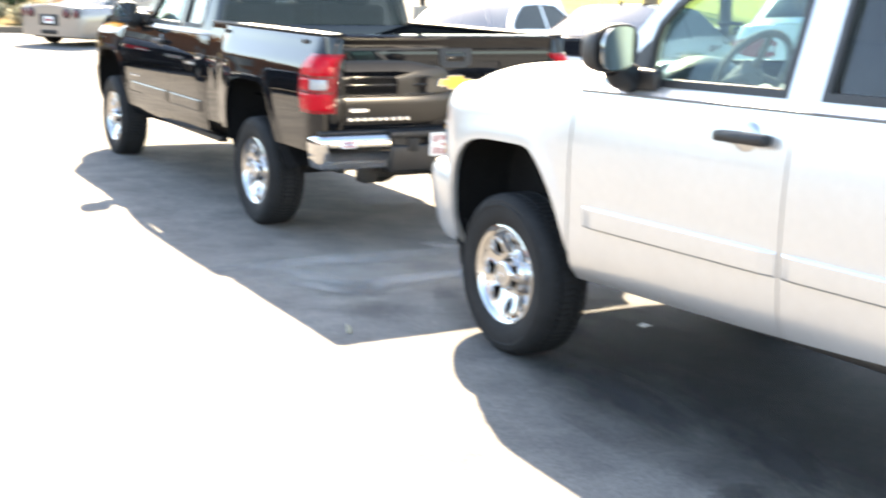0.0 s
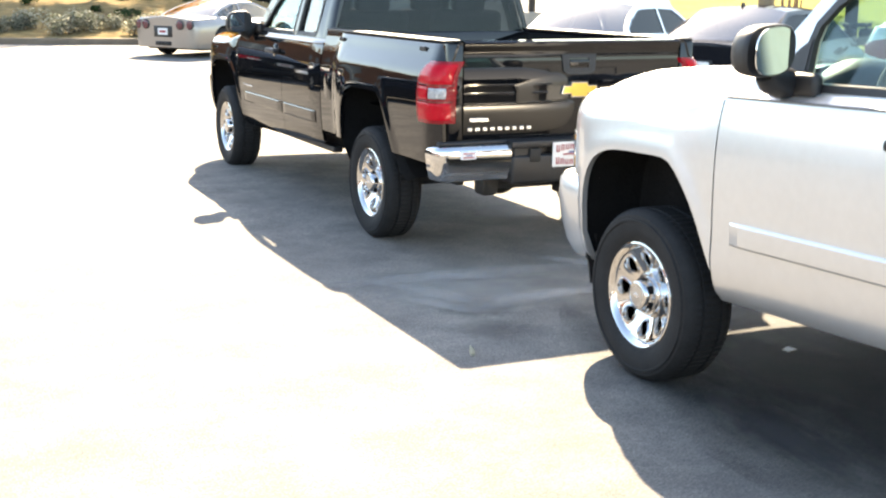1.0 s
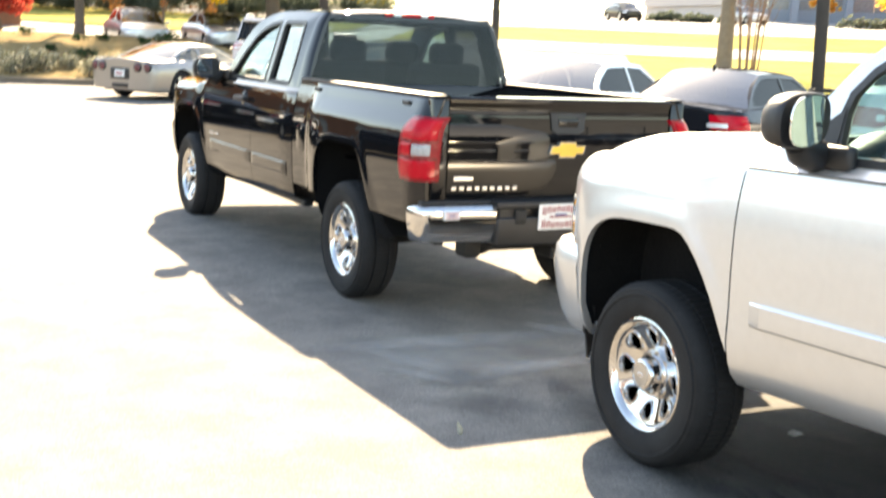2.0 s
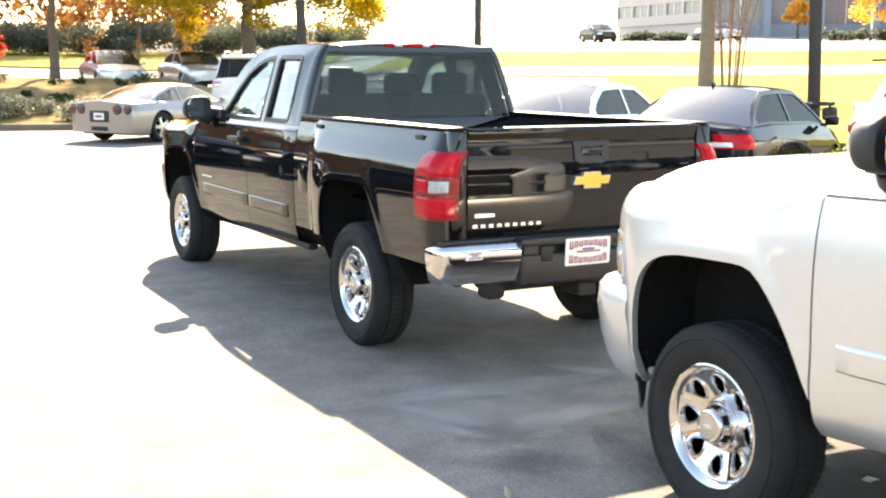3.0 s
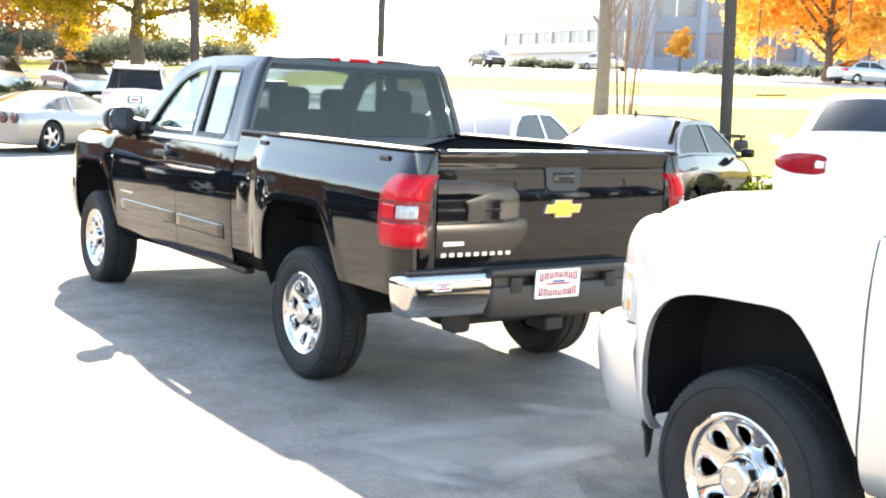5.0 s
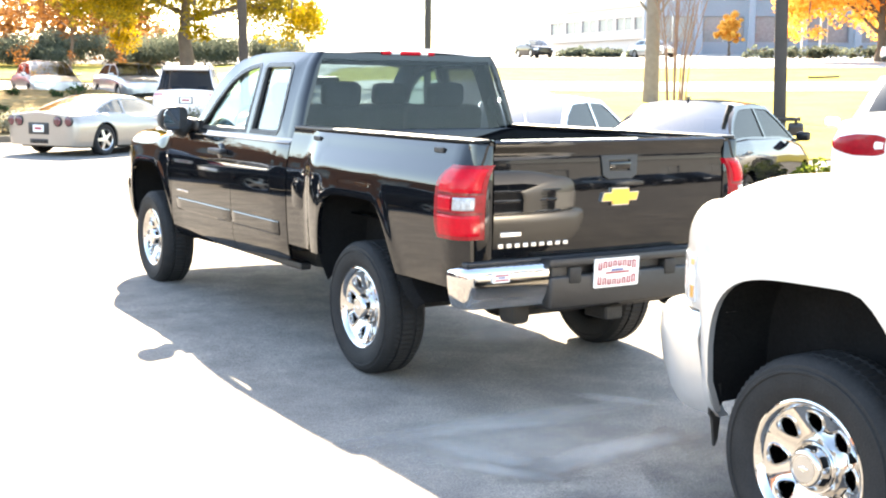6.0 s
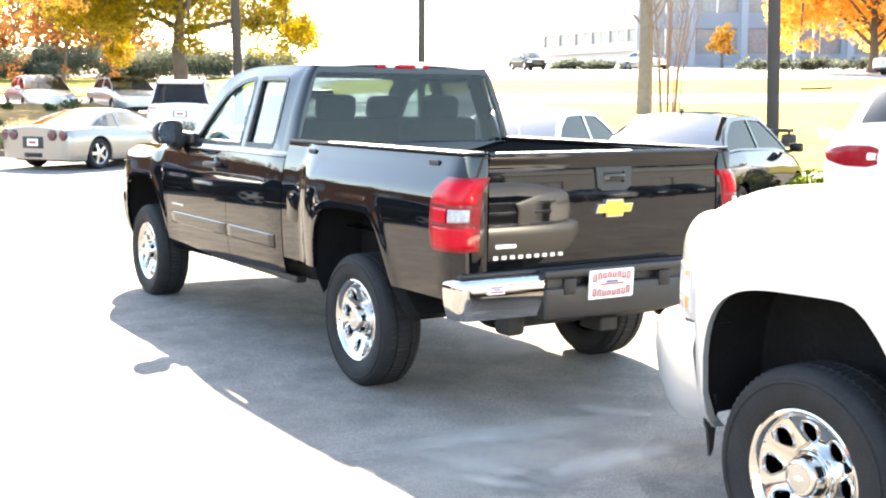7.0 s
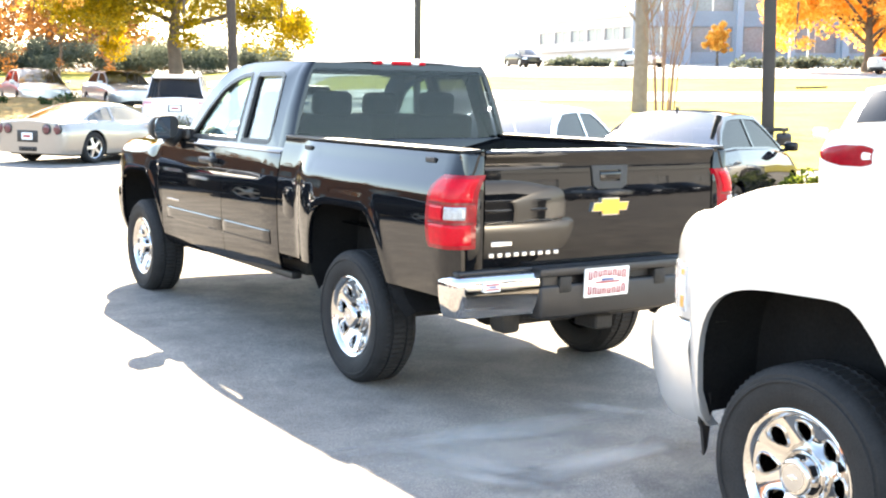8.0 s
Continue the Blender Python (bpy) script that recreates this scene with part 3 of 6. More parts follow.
    both("bed_corner", lambda bm: rbox(bm, -0.895, -0.793, -1.118, -1.035, 0.66, 1.384, 0.012, 2), paint, T)
    lamps = both("tail_lamp", lamp, DEEP_RED, T, "tall red tail lamp")
    for k, lp in enumerate(lamps):
        for nm, mt, z0, z1, a0, a1 in (("reverse_lens", SMOKE_LENS, 1.052, 1.118, 0.50, 0.80), ("brake_lens", RED_LENS, 1.142, 1.258, 0.12, 0.90), ("brake_lens", RED_LENS, 0.925, 1.026, 0.12, 0.90), ("brake_lens", RED_LENS, 1.050, 1.120, 0.12, 0.46), ("lens_rib", DARK_RED, 1.128, 1.138, 0.1, 0.95), ("lens_rib", DARK_RED, 1.03, 1.04, 0.1, 0.95)):
            bm = bmesh.new()
            lamp(bm, z0, z1, a0, a1, 0.017)
            if k:
                flip(bm)
            part(nm, bm, mt, lp)

    # rear bumper: chrome ends, dark step, plate
    def bumper_end(bm):
        rows = []
        for z, o in ((0.550, -0.05), (0.554, -0.030), (0.566, -0.022), (0.61, -0.012), (0.66, -0.002), (0.705, 0.002), (0.735, 0.000), (0.752, -0.006), (0.764, -0.016), (0.770, -0.032), (0.772, -0.05), (0.772, -0.10)):
            row = []
            for i in range(25):
                s = i / 24
                a = min(1, s / 0.62)
                ang = a * math.pi / 2
                x = 0.80 + 0.186 * math.cos(ang) ** 0.5
                y = -1.0 - 0.17 * math.sin(ang) ** 0.5
                if s > 0.62:
                    x -= (s - 0.62) / 0.38 * 0.31
                    y -= (s - 0.62) / 0.38 * 0.02
                n = Vector((-math.cos(ang), -math.sin(ang), 0))
                row.append(Vector((-x, y, z)) + n * o)
            rows.append(row)
        quads(bm, rows)
        quads(bm, [[r[0] for r in rows], [r[0] + Vector((0.05, 0, 0)) for r in rows]])
    ends = both("bumper_end", bumper_end, CHROME, T, "polished chrome bumper end")
    for k, e in enumerate(ends[:1]):
        bm = bmesh.new()
        rbox(bm, -0.83, -0.73, -1.186, -1.170, 0.690, 0.738, 0.002, 1)
        st = part("bumper_sticker", bm, PLATE_WHITE, e, "small red and white sticker")
        for z in (0.726, 0.702):
            bm = bmesh.new()
            rbox(bm, -0.82, -0.74, -1.1885, -1.185, z - 0.003, z + 0.004, 0.0005, 1)
            part("print_bar", bm, PRINT_RED, e)
        bm = bmesh.new()
        rbox(bm, -0.80, -0.76, -1.1885, -1.185, 0.711, 0.719, 0.0005, 1)
        part("print_bar", bm, PRINT_BLUE, e)
    bm = bmesh.new()
    rbox(bm, -0.49, 0.49, -1.205, -0.98, 0.52, 0.70, 0.02, 3)
    rbox(bm, -0.955, 0.955, -1.135, -1.0, 0.768, 0.795, 0.012, 3)
    rbox(bm, -0.50, 0.50, -1.215, -1.0, 0.745, 0.79, 0.012)
    rbox(bm, -0.47, -0.33, -1.19, -1.10, 0.69, 0.75, 0.006, 1)
    rbox(bm, 0.33, 0.47, -1.19, -1.10, 0.69, 0.75, 0.006, 1)
    rbox(bm, -0.34, 0.34, -1.155, -1.05, 0.62, 0.76, 0.004, 1)
    part("bumper_step", bm, PLASTIC, T, "black plastic bumper step")
    both("step_pocket", lambda bm: rbox(bm, -0.37, -0.29, -1.212, -1.15, 0.655, 0.742, 0.010), CHASSIS, T)
    bm = bmesh.new()
    sheet(bm, [(-0.152, 0.625), (-0.146, 0.619), (0.146, 0.619), (0.152, 0.625), (0.152, 0.768), (0.146, 0.774), (-0.146, 0.774), (-0.152, 0.768)], [], lambda a, b, d: Vector((a - 0.06, -1.219 + d - (b - 0.7) * 0.05, b)), 0.008)
    pl = part("dealer_plate", bm, PLATE_WHITE, T, "white plate with dark red print")
    for row, n, z in (("upper", 8, 0.738), ("lower", 8, 0.660)):
        for i in range(n):
            u = -1 + 2 * i / (n - 1)
            x, hh = -0.06 + 0.116 * u, 0.030 + 0.014 * u * u
            zz = z + (0.010 * (1 - u * u) if row == "upper" else -0.010 * (1 - u * u)) - 0.003
            y = -1.219 - (zz - 0.7) * 0.05
            for a, b, c, d in ((-0.0115, -0.0055, -hh / 2, hh / 2), (0.0045, 0.0105, -hh / 2, hh / 2), (-0.0115, 0.0105, hh / 2 - 0.006, hh / 2) if i % 2 else (-0.0115, 0.0105, -hh / 2, -hh / 2 + 0.006)):
                bm = bmesh.new()
                rbox(bm, x + a, x + b, y - 0.0035, y + 0.001, zz + c, zz + d, 0)
                part("print_bar", bm, PRINT_RED, pl)
    bm = bmesh.new()
    rbox(bm, -0.14, 0.02, -1.2265, -1.222, 0.693, 0.701, 0.001, 1)
    part("print_bar", bm, PRINT_RED, pl)
    bm = bmesh.new()
    rbox(bm, -0.10, -0.02, -1.2268, -1.222, 0.705, 0.716, 0.001, 1)
    part("print_bar", bm, PRINT_BLUE, pl)

    # running gear
    bm = bmesh.new()
    for s in (-1, 1):
        rbox(bm, s * 0.42, s * 0.52, -1.05, 4.35, 0.50, 0.64, 0.012, 1)
        rbox(bm, s * 0.52, s * 0.58, -0.60, 0.65, 0.43, 0.48, 0.008, 1)
        rbox(bm, s * 0.50, s * 0.62, -1.06, -0.92, 0.43, 0.56, 0.03)
    rbox(bm, -0.5, 0.5, -1.0, -0.90, 0.46, 0.56, 0.02)
    rbox(bm, -0.06, 0.06, -1.14, -0.95, 0.42, 0.50, 0.01, 1)
    rbox(bm, -0.72, 0.72, 1.05, 4.2, 0.46, 0.56, 0.02)
    rbox(bm, -0.45, 0.30, 1.2, 3.3, 0.36, 0.50, 0.05)
    rbox(bm, -0.36, 0.36, -0.85, -0.35, 0.44, 0.62, 0.06)
    part("frame", bm, CHASSIS, T, "dark steel chassis")
    bm = bmesh.new()
    tube(bm, [(-0.75, 0, 0.40), (0.75, 0, 0.40)], 0.055, 14)
    bmesh.ops.create_uvsphere(bm, u_segments=18, v_segments=12, radius=0.17, matrix=Matrix.Translation((0.05, 0, 0.41)))
    for s in (-1, 1):
        tube(bm, [(s * 0.62, -0.05, 0.40), (s * 0.56, -0.35, 0.80)], 0.035, 10)
    part("rear_axle", bm, CHASSIS, T)
    bm = bmesh.new()
    lathe(bm, [(0.20, -0.08), (0.30, -0.10), (0.355, -0.08), (0.37, 0.0), (0.355, 0.08), (0.30, 0.10), (0.20, 0.08)], 32, pose(0, -0.58, 0.55, 0, 90, 0))
    part("spare_tyre", bm, RUBBER, T, "spare tyre slung under the bed")
    bm = bmesh.new()
    tube(bm, [(0.48, 1.2, 0.47), (0.50, 0.2, 0.62), (0.66, -0.5, 0.55), (0.86, -0.62, 0.52)], 0.035, 12)
    part("exhaust_pipe", bm, CHASSIS, T)
    bm = bmesh.new()
    tube(bm, [(-0.75, FRONT_AXLE, 0.40), (0.75, FRONT_AXLE, 0.40)], 0.05, 12)
    part("front_axle", bm, CHASSIS, T)
    truck_wheels(T, [(-0.845, 0, True, 12), (0.845, 0, False, 40), (-0.86, FRONT_AXLE + 0.015, True, 0), (0.86, FRONT_AXLE + 0.015, False, 25)])

    # hood
    bm = bmesh.new()
    rows = []
    for i in range(22):
        y = 3.10 + 1.46 * i / 21
        x1, z1 = hood_edge(max(3.15, y))
        crown = curve([(3.1, 0.09), (3.6, 0.11), (4.0, 0.105), (4.3, 0.082), (4.45, 0.06), (4.52, 0.045), (4.56, 0.02)], y)
        bow = 0.12 * max(0, 1 - (y - 3.1) / 0.5)
        rows.append([Vector((u * (x1 - 0.003), y + bow * (1 - u * u), z1 + crown * (1 - abs(u) ** 4.5) + 0.006 * math.exp(-((abs(u) - 0.62) / 0.1) ** 2))) for u in [-1 + 2 * j / 24 for j in range(25)]])
    quads(bm, rows)
    for c in (0, -1):
        quads(bm, [[r[c] for r in rows], [r[c] + Vector((0, 0, -0.03)) for r in rows]])
    part("hood", bm, paint, T)

    # front end: bumper, lamps, grille
    def nose(y0, z):
        return truck_half(y0, z)
    bm = bmesh.new()
    rows = []
    path = []
    for i in range(41):
        a = -1 + 2 * i / 40
        ang = a * math.pi / 2
        x = 0.945 * math.copysign(abs(math.sin(ang)) ** 0.62, ang)
        y = 4.185 + 0.46 * abs(math.cos(ang)) ** 0.62
        path.append((x, y))
    for z, o in ((0.45, -0.050), (0.47, -0.036), (0.52, -0.016), (0.62, 0.005), (0.74, 0.018), (0.82, 0.012), (0.845, -0.005), (0.852, -0.06)):
        rows.append([Vector((x * (1 + o), y + o, z)) for x, y in path])
    quads(bm, rows)
    for c in (0, -1):
        s = 1 if c == 0 else -1
        quads(bm, [[r[c] for r in rows], [r[c] + Vector((s * 0.05, 0, 0)) for r in rows]])
    part("front_bumper", bm, paint, T, "front bumper in body colour")

    def head(bm, y0=4.22, y1=4.56, z0=0.885, z1=1.06, o=0.004):
        rows = []
        for i in range(9):
            z = z0 + (z1 - z0) * i / 8
            rows.append([Vector((-(truck_half(y, z) + o), y + o, z)) for y in [y0 + (y1 - y0) * (j / 14) ** 0.7 for j in range(15)]])
        quads(bm, rows)
        for r in (rows[0], rows[-1]):
            quads(bm, [r, [p + Vector((0.03, -0.02, 0)) for p in r]])
        quads(bm, [[r[0] for r in rows], [r[0] + Vector((0.03, 0, 0)) for r in rows]])
    heads = both("headlamp", head, CLEAR_LENS, T, "clear wrap-around headlamp")
    for k, hl in enumerate(heads):
        for z0, z1 in ((0.90, 0.945), (1.025, 1.045)):
            bm = bmesh.new()
            head(bm, 4.232, 4.256, z0, z1, 0.006)
            if k:
                flip(bm)
            part("turn_signal", bm, AMBER_LENS, hl, "amber side marker")
    bm = bmesh.new()
    rbox(bm, -0.56, 0.56, 4.50, 4.565, 0.87, 1.10, 0.02)
    for z in (0.90, 0.93, 0.96, 1.03, 1.06, 1.085):
        rbox(bm, -0.54, 0.54, 4.56, 4.575, z - 0.006, z + 0.006, 0.003, 1)
    part("grille", bm, PLASTIC, T, "black mesh grille")
    bm = bmesh.new()
    rbox(bm, -0.56, 0.56, 4.55, 4.578, 0.975, 1.015, 0.012)
    rbox(bm, -0.60, 0.60, 4.53, 4.585, 0.855, 0.88, 0.008)
    rbox(bm, -0.60, 0.60, 4.52, 4.57, 1.10, 1.12, 0.008)
    part("grille_bar", bm, CHROME, T, "chrome grille bar")

    # cab frame, roof, glass
    screen_side, front, (pillar_front, pillar_back) = shape
    outline = screen_side + [(1.96, 1.862), (1.6, 1.868), (1.2, 1.862), (1.14, 1.858), (1.14, 1.30)]
    front = front + [(pillar_front + 0.02, 1.787), (pillar_front, 1.77), (pillar_front - 0.01, 1.335)]
    back = [(pillar_back, 1.335), (pillar_back + 0.012, 1.755), (pillar_back - 0.012, 1.785), (1.37, 1.785), (1.335, 1.765), (1.325, 1.72), (1.295, 1.45), (1.295, 1.37), (1.315, 1.345), (1.34, 1.335)]
    screen_y = sorted((b, a) for a, b in screen_side)
    hold = lambda s: (lambda a, b, d: Vector((s * (cab_x(b) - d), a, b)))
    for s in (-1, 1):
        bm = bmesh.new()
        sheet(bm, outline, [front, back], hold(s), 0.05)
        fr = part("cab_pillar", bm, paint, T, "cab side frame", angle=25)
        for ring, mt in ((front, GLASS), (back, TINT if seats is SEAT_GREY else PRIVACY)):
            bm = bmesh.new()
            sheet(bm, ring, [], lambda a, b, d: Vector((s * (cab_x(b) - 0.022 - d), a, b)), 0.004)
            part("side_window", bm, mt, fr, "clear side glass" if mt is GLASS else "tinted side glass").visible_shadow = mt is PRIVACY
        bm = bmesh.new()
        h = hold(s)
        for ring in (front, back):
            quads(bm, [[h(a, b, -0.003) for a, b in offset(ring, w)] for w in (-0.010, 0.020)] + [[h(a, b, 0.02) for a, b in offset(ring, 0.022)]], loop=True)
        part("window_seal", bm, PLASTIC, fr, "black rubber seal")
        bm = bmesh.new()
        low, high = front[0], front[1]
        sheet(bm, [(low[0], 1.312), (high[0] - 0.012, high[1] + 0.012), (high[0] + 0.05, high[1] - 0.03), (low[0] + 0.14, 1.36), (low[0] + 0.15, 1.312)], [], lambda a, b, d: Vector((s * (cab_x(b) + 0.006 - d), a, b)), 0.012)
        part("mirror_sail", bm, PLASTIC, fr, "black triangular mirror base")
    roof_end = screen_side[-2][0]
    bm = bmesh.new()
    rows = []
    for i in range(19):
        y = 1.056 + (roof_end - 1.056) * i / 18
        drop = 0.05 * max(0, (y - 1.85) / (roof_end - 1.85)) ** 2 + 0.026 * max(0, (1.13 - y) / 0.074) ** 2
        rows.append([Vector((math.copysign(abs(u) ** 0.92, u) * 0.690, y, 1.846 + 0.052 * (1 - abs(u) ** 3.2) - drop)) for u in [-1 + 2 * j / 28 for j in range(29)]])
    quads(bm, rows)
    quads(bm, [[p + Vector((0, 0, -0.035)) for p in r] for r in rows])
    quads(bm, [rows[0], [p + Vector((0, 0.006, -0.016)) for p in rows[0]]])
    part("roof", bm, paint, T)
    for x0, x1, nm, mt, text in ((-0.225, -0.156, "third_brake_lamp", RED_LENS, "red end of the high lamp"), (-0.153, -0.086, "cargo_lamp", CLEAR_LENS, "clear cargo lamp"), (-0.083, 0.074, "third_brake_lamp", RED_LENS, "red high-mounted brake lamp"),
                                   (0.077, 0.134, "cargo_lamp", CLEAR_LENS, "clear cargo lamp"), (0.137, 0.186, "third_brake_lamp", RED_LENS, "red end of the high lamp")):
        bm = bmesh.new()
        rbox(bm, x0, x1, 1.038, 1.08, 1.850, 1.878, 0.008)
        part(nm, bm, mt, T, text)
    # cab rear wall with its window
    wall = lambda a, b, d: Vector((a, 1.0 + (b - 1.30) * 0.10 + d, b))
    rearout = [(s * (cab_x(max(1.25, b)) - 0.030), b) for s, b in ((-1, 0.60), (-1, 1.30), (-1, 1.45), (-1, 1.60), (-1, 1.74), (-1, 1.80), (-1, 1.858), (1, 1.858), (1, 1.80), (1, 1.74), (1, 1.60), (1, 1.45), (1, 1.30), (1, 0.60))]
    rearwin = [(-0.822, 1.365), (-0.81, 1.345), (0.81, 1.345), (0.822, 1.365), (0.672, 1.80), (0.652, 1.816), (-0.652, 1.816), (-0.672, 1.80)]
    bm = bmesh.new()
    sheet(bm, rearout, [rearwin], wall, 0.04)
    back_wall = part("cab_back", bm, paint, T)
    def corner(bm):
        rows = []
        for i in range(13):
            z = 1.29 + 0.572 * i / 12
            rows.append([Vector((-(cab_x(z) - 0.032 * (1 - math.cos(a)) + 0.002), 1.142 - (0.146 - (z - 1.30) * 0.10) * math.sin(a), z)) for a in [math.pi / 2 * j / 10 for j in range(11)]])
        quads(bm, rows)
    both("cab_corner", corner, paint, T)
    bm = bmesh.new()
    sheet(bm, [(a * 0.999, b) for a, b in rearwin], [], lambda a, b, d: wall(a, b, d - 0.004), 0.005)
    part("rear_window", bm, REAR_GLASS, back_wall, "tinted rear window").visible_shadow = False
    # windscreen
    bm = bmesh.new()
    rows = []
    for i in range(9):
        s = i / 8
        row = []
        for j in range(17):
            u = -1 + 2 * j / 16
            z = 1.30 + (screen_side[-2][1] - 0.012 - 1.30) * s
            row.append(Vector((u * (cab_x(z) - 0.008), blend(screen_y, z) - 0.015 + (0.30 - 0.17 * s) * (1 - u * u), z + 0.045 * (1 - u * u) * s)))
        rows.append(row)
    quads(bm, rows)
    part("windscreen", bm, GLASS, T, "clear windscreen").visible_shadow = False
    bm = bmesh.new()
    rbox(bm, -0.868, 0.868, screen_side[0][0] - 0.06, 3.188, 1.255, 1.312, 0.015)
    rbox(bm, -0.735, 0.735, 3.17, 3.32, 1.255, 1.310, 0.015)
    part("cowl", bm, PLASTIC, T)

    # mirrors
    def mirror(bm):
        rows = []
        for k, (s, y) in enumerate(((0.15, 0.098), (0.45, 0.092), (0.72, 0.075), (0.90, 0.048), (0.98, 0.014), (1.0, -0.020), (0.985, -0.040), (0.95, -0.046))):
            rows.append([Vector((-1.065 + 0.114 * s * math.copysign(abs(math.cos(a)) ** 0.68, math.cos(a)), 2.83 + y, mirror_z + 0.094 * s * math.copysign(abs(math.sin(a)) ** 0.72, math.sin(a)) + 0.012 * s * math.cos(a))) for a in [2 * math.pi * i / 32 for i in range(32)]])
        vs = quads(bm, rows, loop=True)
        bm.faces.new(vs[0])
        bm.faces.new(vs[-1])
        tube(bm, [(-1.03, 2.85, mirror_z - 0.075), (-0.99, 2.865, mirror_z - 0.105), (-0.93, 2.875, 1.355), (-0.875, 2.88, 1.345)], [0.045, 0.055, 0.06, 0.055], 14)
        rbox(bm, -0.915, -0.865, 2.72, 2.99, 1.305, 1.395, 0.022, 3)
    mirrors = both("door_mirror", mirror, PLASTIC, T, "black door mirror")
    for k, mr in enumerate(mirrors):
        s = -1 if k == 0 else 1
        bm = bmesh.new()
        turn = math.tan(radians(13 if paint is SILVER_PAINT else 23)) * -s
        vs = [bm.verts.new((s * 1.065 + 0.102 * math.copysign(abs(math.cos(a)) ** 0.68, math.cos(a)), 2.766 + turn * 0.102 * math.copysign(abs(math.cos(a)) ** 0.68, math.cos(a)), mirror_z + 0.083 * math.copysign(abs(math.sin(a)) ** 0.72, math.sin(a)) - s * 0.010 * math.cos(a))) for a in [2 * math.pi * i / 32 for i in range(32)]]
        bm.faces.new(vs)
        bmesh.ops.extrude_face_region(bm, geom=list(bm.faces))
        for v in vs:
            v.co.y += 0.006
        part("mirror_glass", bm, MIRROR, mr, "mirror glass")

    # cabin
    for x, y, wide in ((-0.42, 2.28, 0.5), (0.42, 2.28, 0.5), (-0.42, 1.42, 0.62), (0.42, 1.42, 0.62)):
        bm = bmesh.new()
        w = wide / 2
        rbox(bm, x - w, x + w, y - 0.05, y + 0.48, 0.82, 0.98, 0.06, 3)
        rbox(bm, x - w, x + w, -0.07, 0.07, 0, 0.62, 0.055, 3, pose(0, y - 0.05, 0.92, 12 if y > 2 else 8))
        rbox(bm, -0.145, 0.145, -0.055, 0.055, 0.60, 0.775, 0.05, 4, pose(x, y - 0.065, 0.92, 10 if y > 2 else 7))
        tube(bm, [(x - 0.05, y - 0.20 + 0.02, 1.50), (x - 0.05, y - 0.19, 1.60)], 0.006, 6)
        part("seat", bm, seats, T, "cloth seat with head restraint")
    bm = bmesh.new()
    rbox(bm, -0.82, 0.82, 2.82, 3.14, 0.95, 1.30, 0.07, 3)
    part("dashboard", bm, TRIM_GREY if seats is SEAT_GREY else PLASTIC, T)
    bm = bmesh.new()
    bmesh.ops.create_uvsphere(bm, u_segments=24, v_segments=14, radius=1, matrix=Matrix.Translation((-0.42, 2.99, 1.30)) @ Matrix.Diagonal((0.22, 0.15, 0.135, 1)))
    part("instrument_hood", bm, PLASTIC, T, "dark rounded instrument hood")
    bm = bmesh.new()
    ringp = [pose(-0.42, 2.70, 1.375, -62) @ Vector((0.185 * math.cos(a), 0.185 * math.sin(a), 0)) for a in [2 * math.pi * i / 32 for i in range(33)]]
    tube(bm, ringp, 0.016, 8)
    for a in (0.3, math.pi - 0.3, -math.pi / 2):
        tube(bm, [pose(-0.42, 2.70, 1.375, -62) @ Vector((0.18 * math.cos(a), 0.18 * math.sin(a), 0)), pose(-0.42, 2.70, 1.375, -62) @ Vector((0.03 * math.cos(a), 0.03 * math.sin(a), 0.0))], 0.016, 8)
    tube(bm, [(-0.42, 2.70, 1.375), (-0.42, 2.95, 1.22)], [0.06, 0.045], 12)
    part("steering_wheel", bm, SEAT_GREY if seats is SEAT_GREY else PLASTIC, T, "steering wheel")
    bm = bmesh.new()
    rbox(bm, -0.86, 0.86, 1.04, 3.1, 0.58, 0.66, 0.02)
    for s in (-1, 1):
        rbox(bm, s * 0.84, s * 0.875, 1.08, 3.05, 0.6, 1.315, 0.012)
    part("cabin_lining", bm, TRIM_GREY if seats is SEAT_GREY else PLASTIC, T)
    bm = bmesh.new()
    rbox(bm, -0.66, 0.66, 1.08, 2.15, 1.80, 1.815, 0.005, 1)
    part("headliner", bm, TRIM_GREY, T)
    bm = bmesh.new()
    rbox(bm, -0.11, 0.11, 2.32, 2.36, 1.66, 1.73, 0.02)
    part("cabin_mirror", bm, PLASTIC, T)
    # the cab stands a little taller over its belt line
    for o in T.children_recursive:
        if o.name.split(".")[0] in CAB_PARTS:
            for v in o.data.vertices:
                v.co.z += 0.018 * smooth((v.co.z - 1.40) / 0.35)
    if rake:
        running = [o for o in T.children if o.name.split(".")[0] in ("tyre", "front_axle", "rear_axle")]
        running += [c for o in running for c in o.children_recursive]
        for me in {o.data for o in T.children_recursive if o not in running}:
            for v in me.vertices:
                v.co.z += (FRONT_AXLE - v.co.y) * math.tan(radians(rake))
    return T


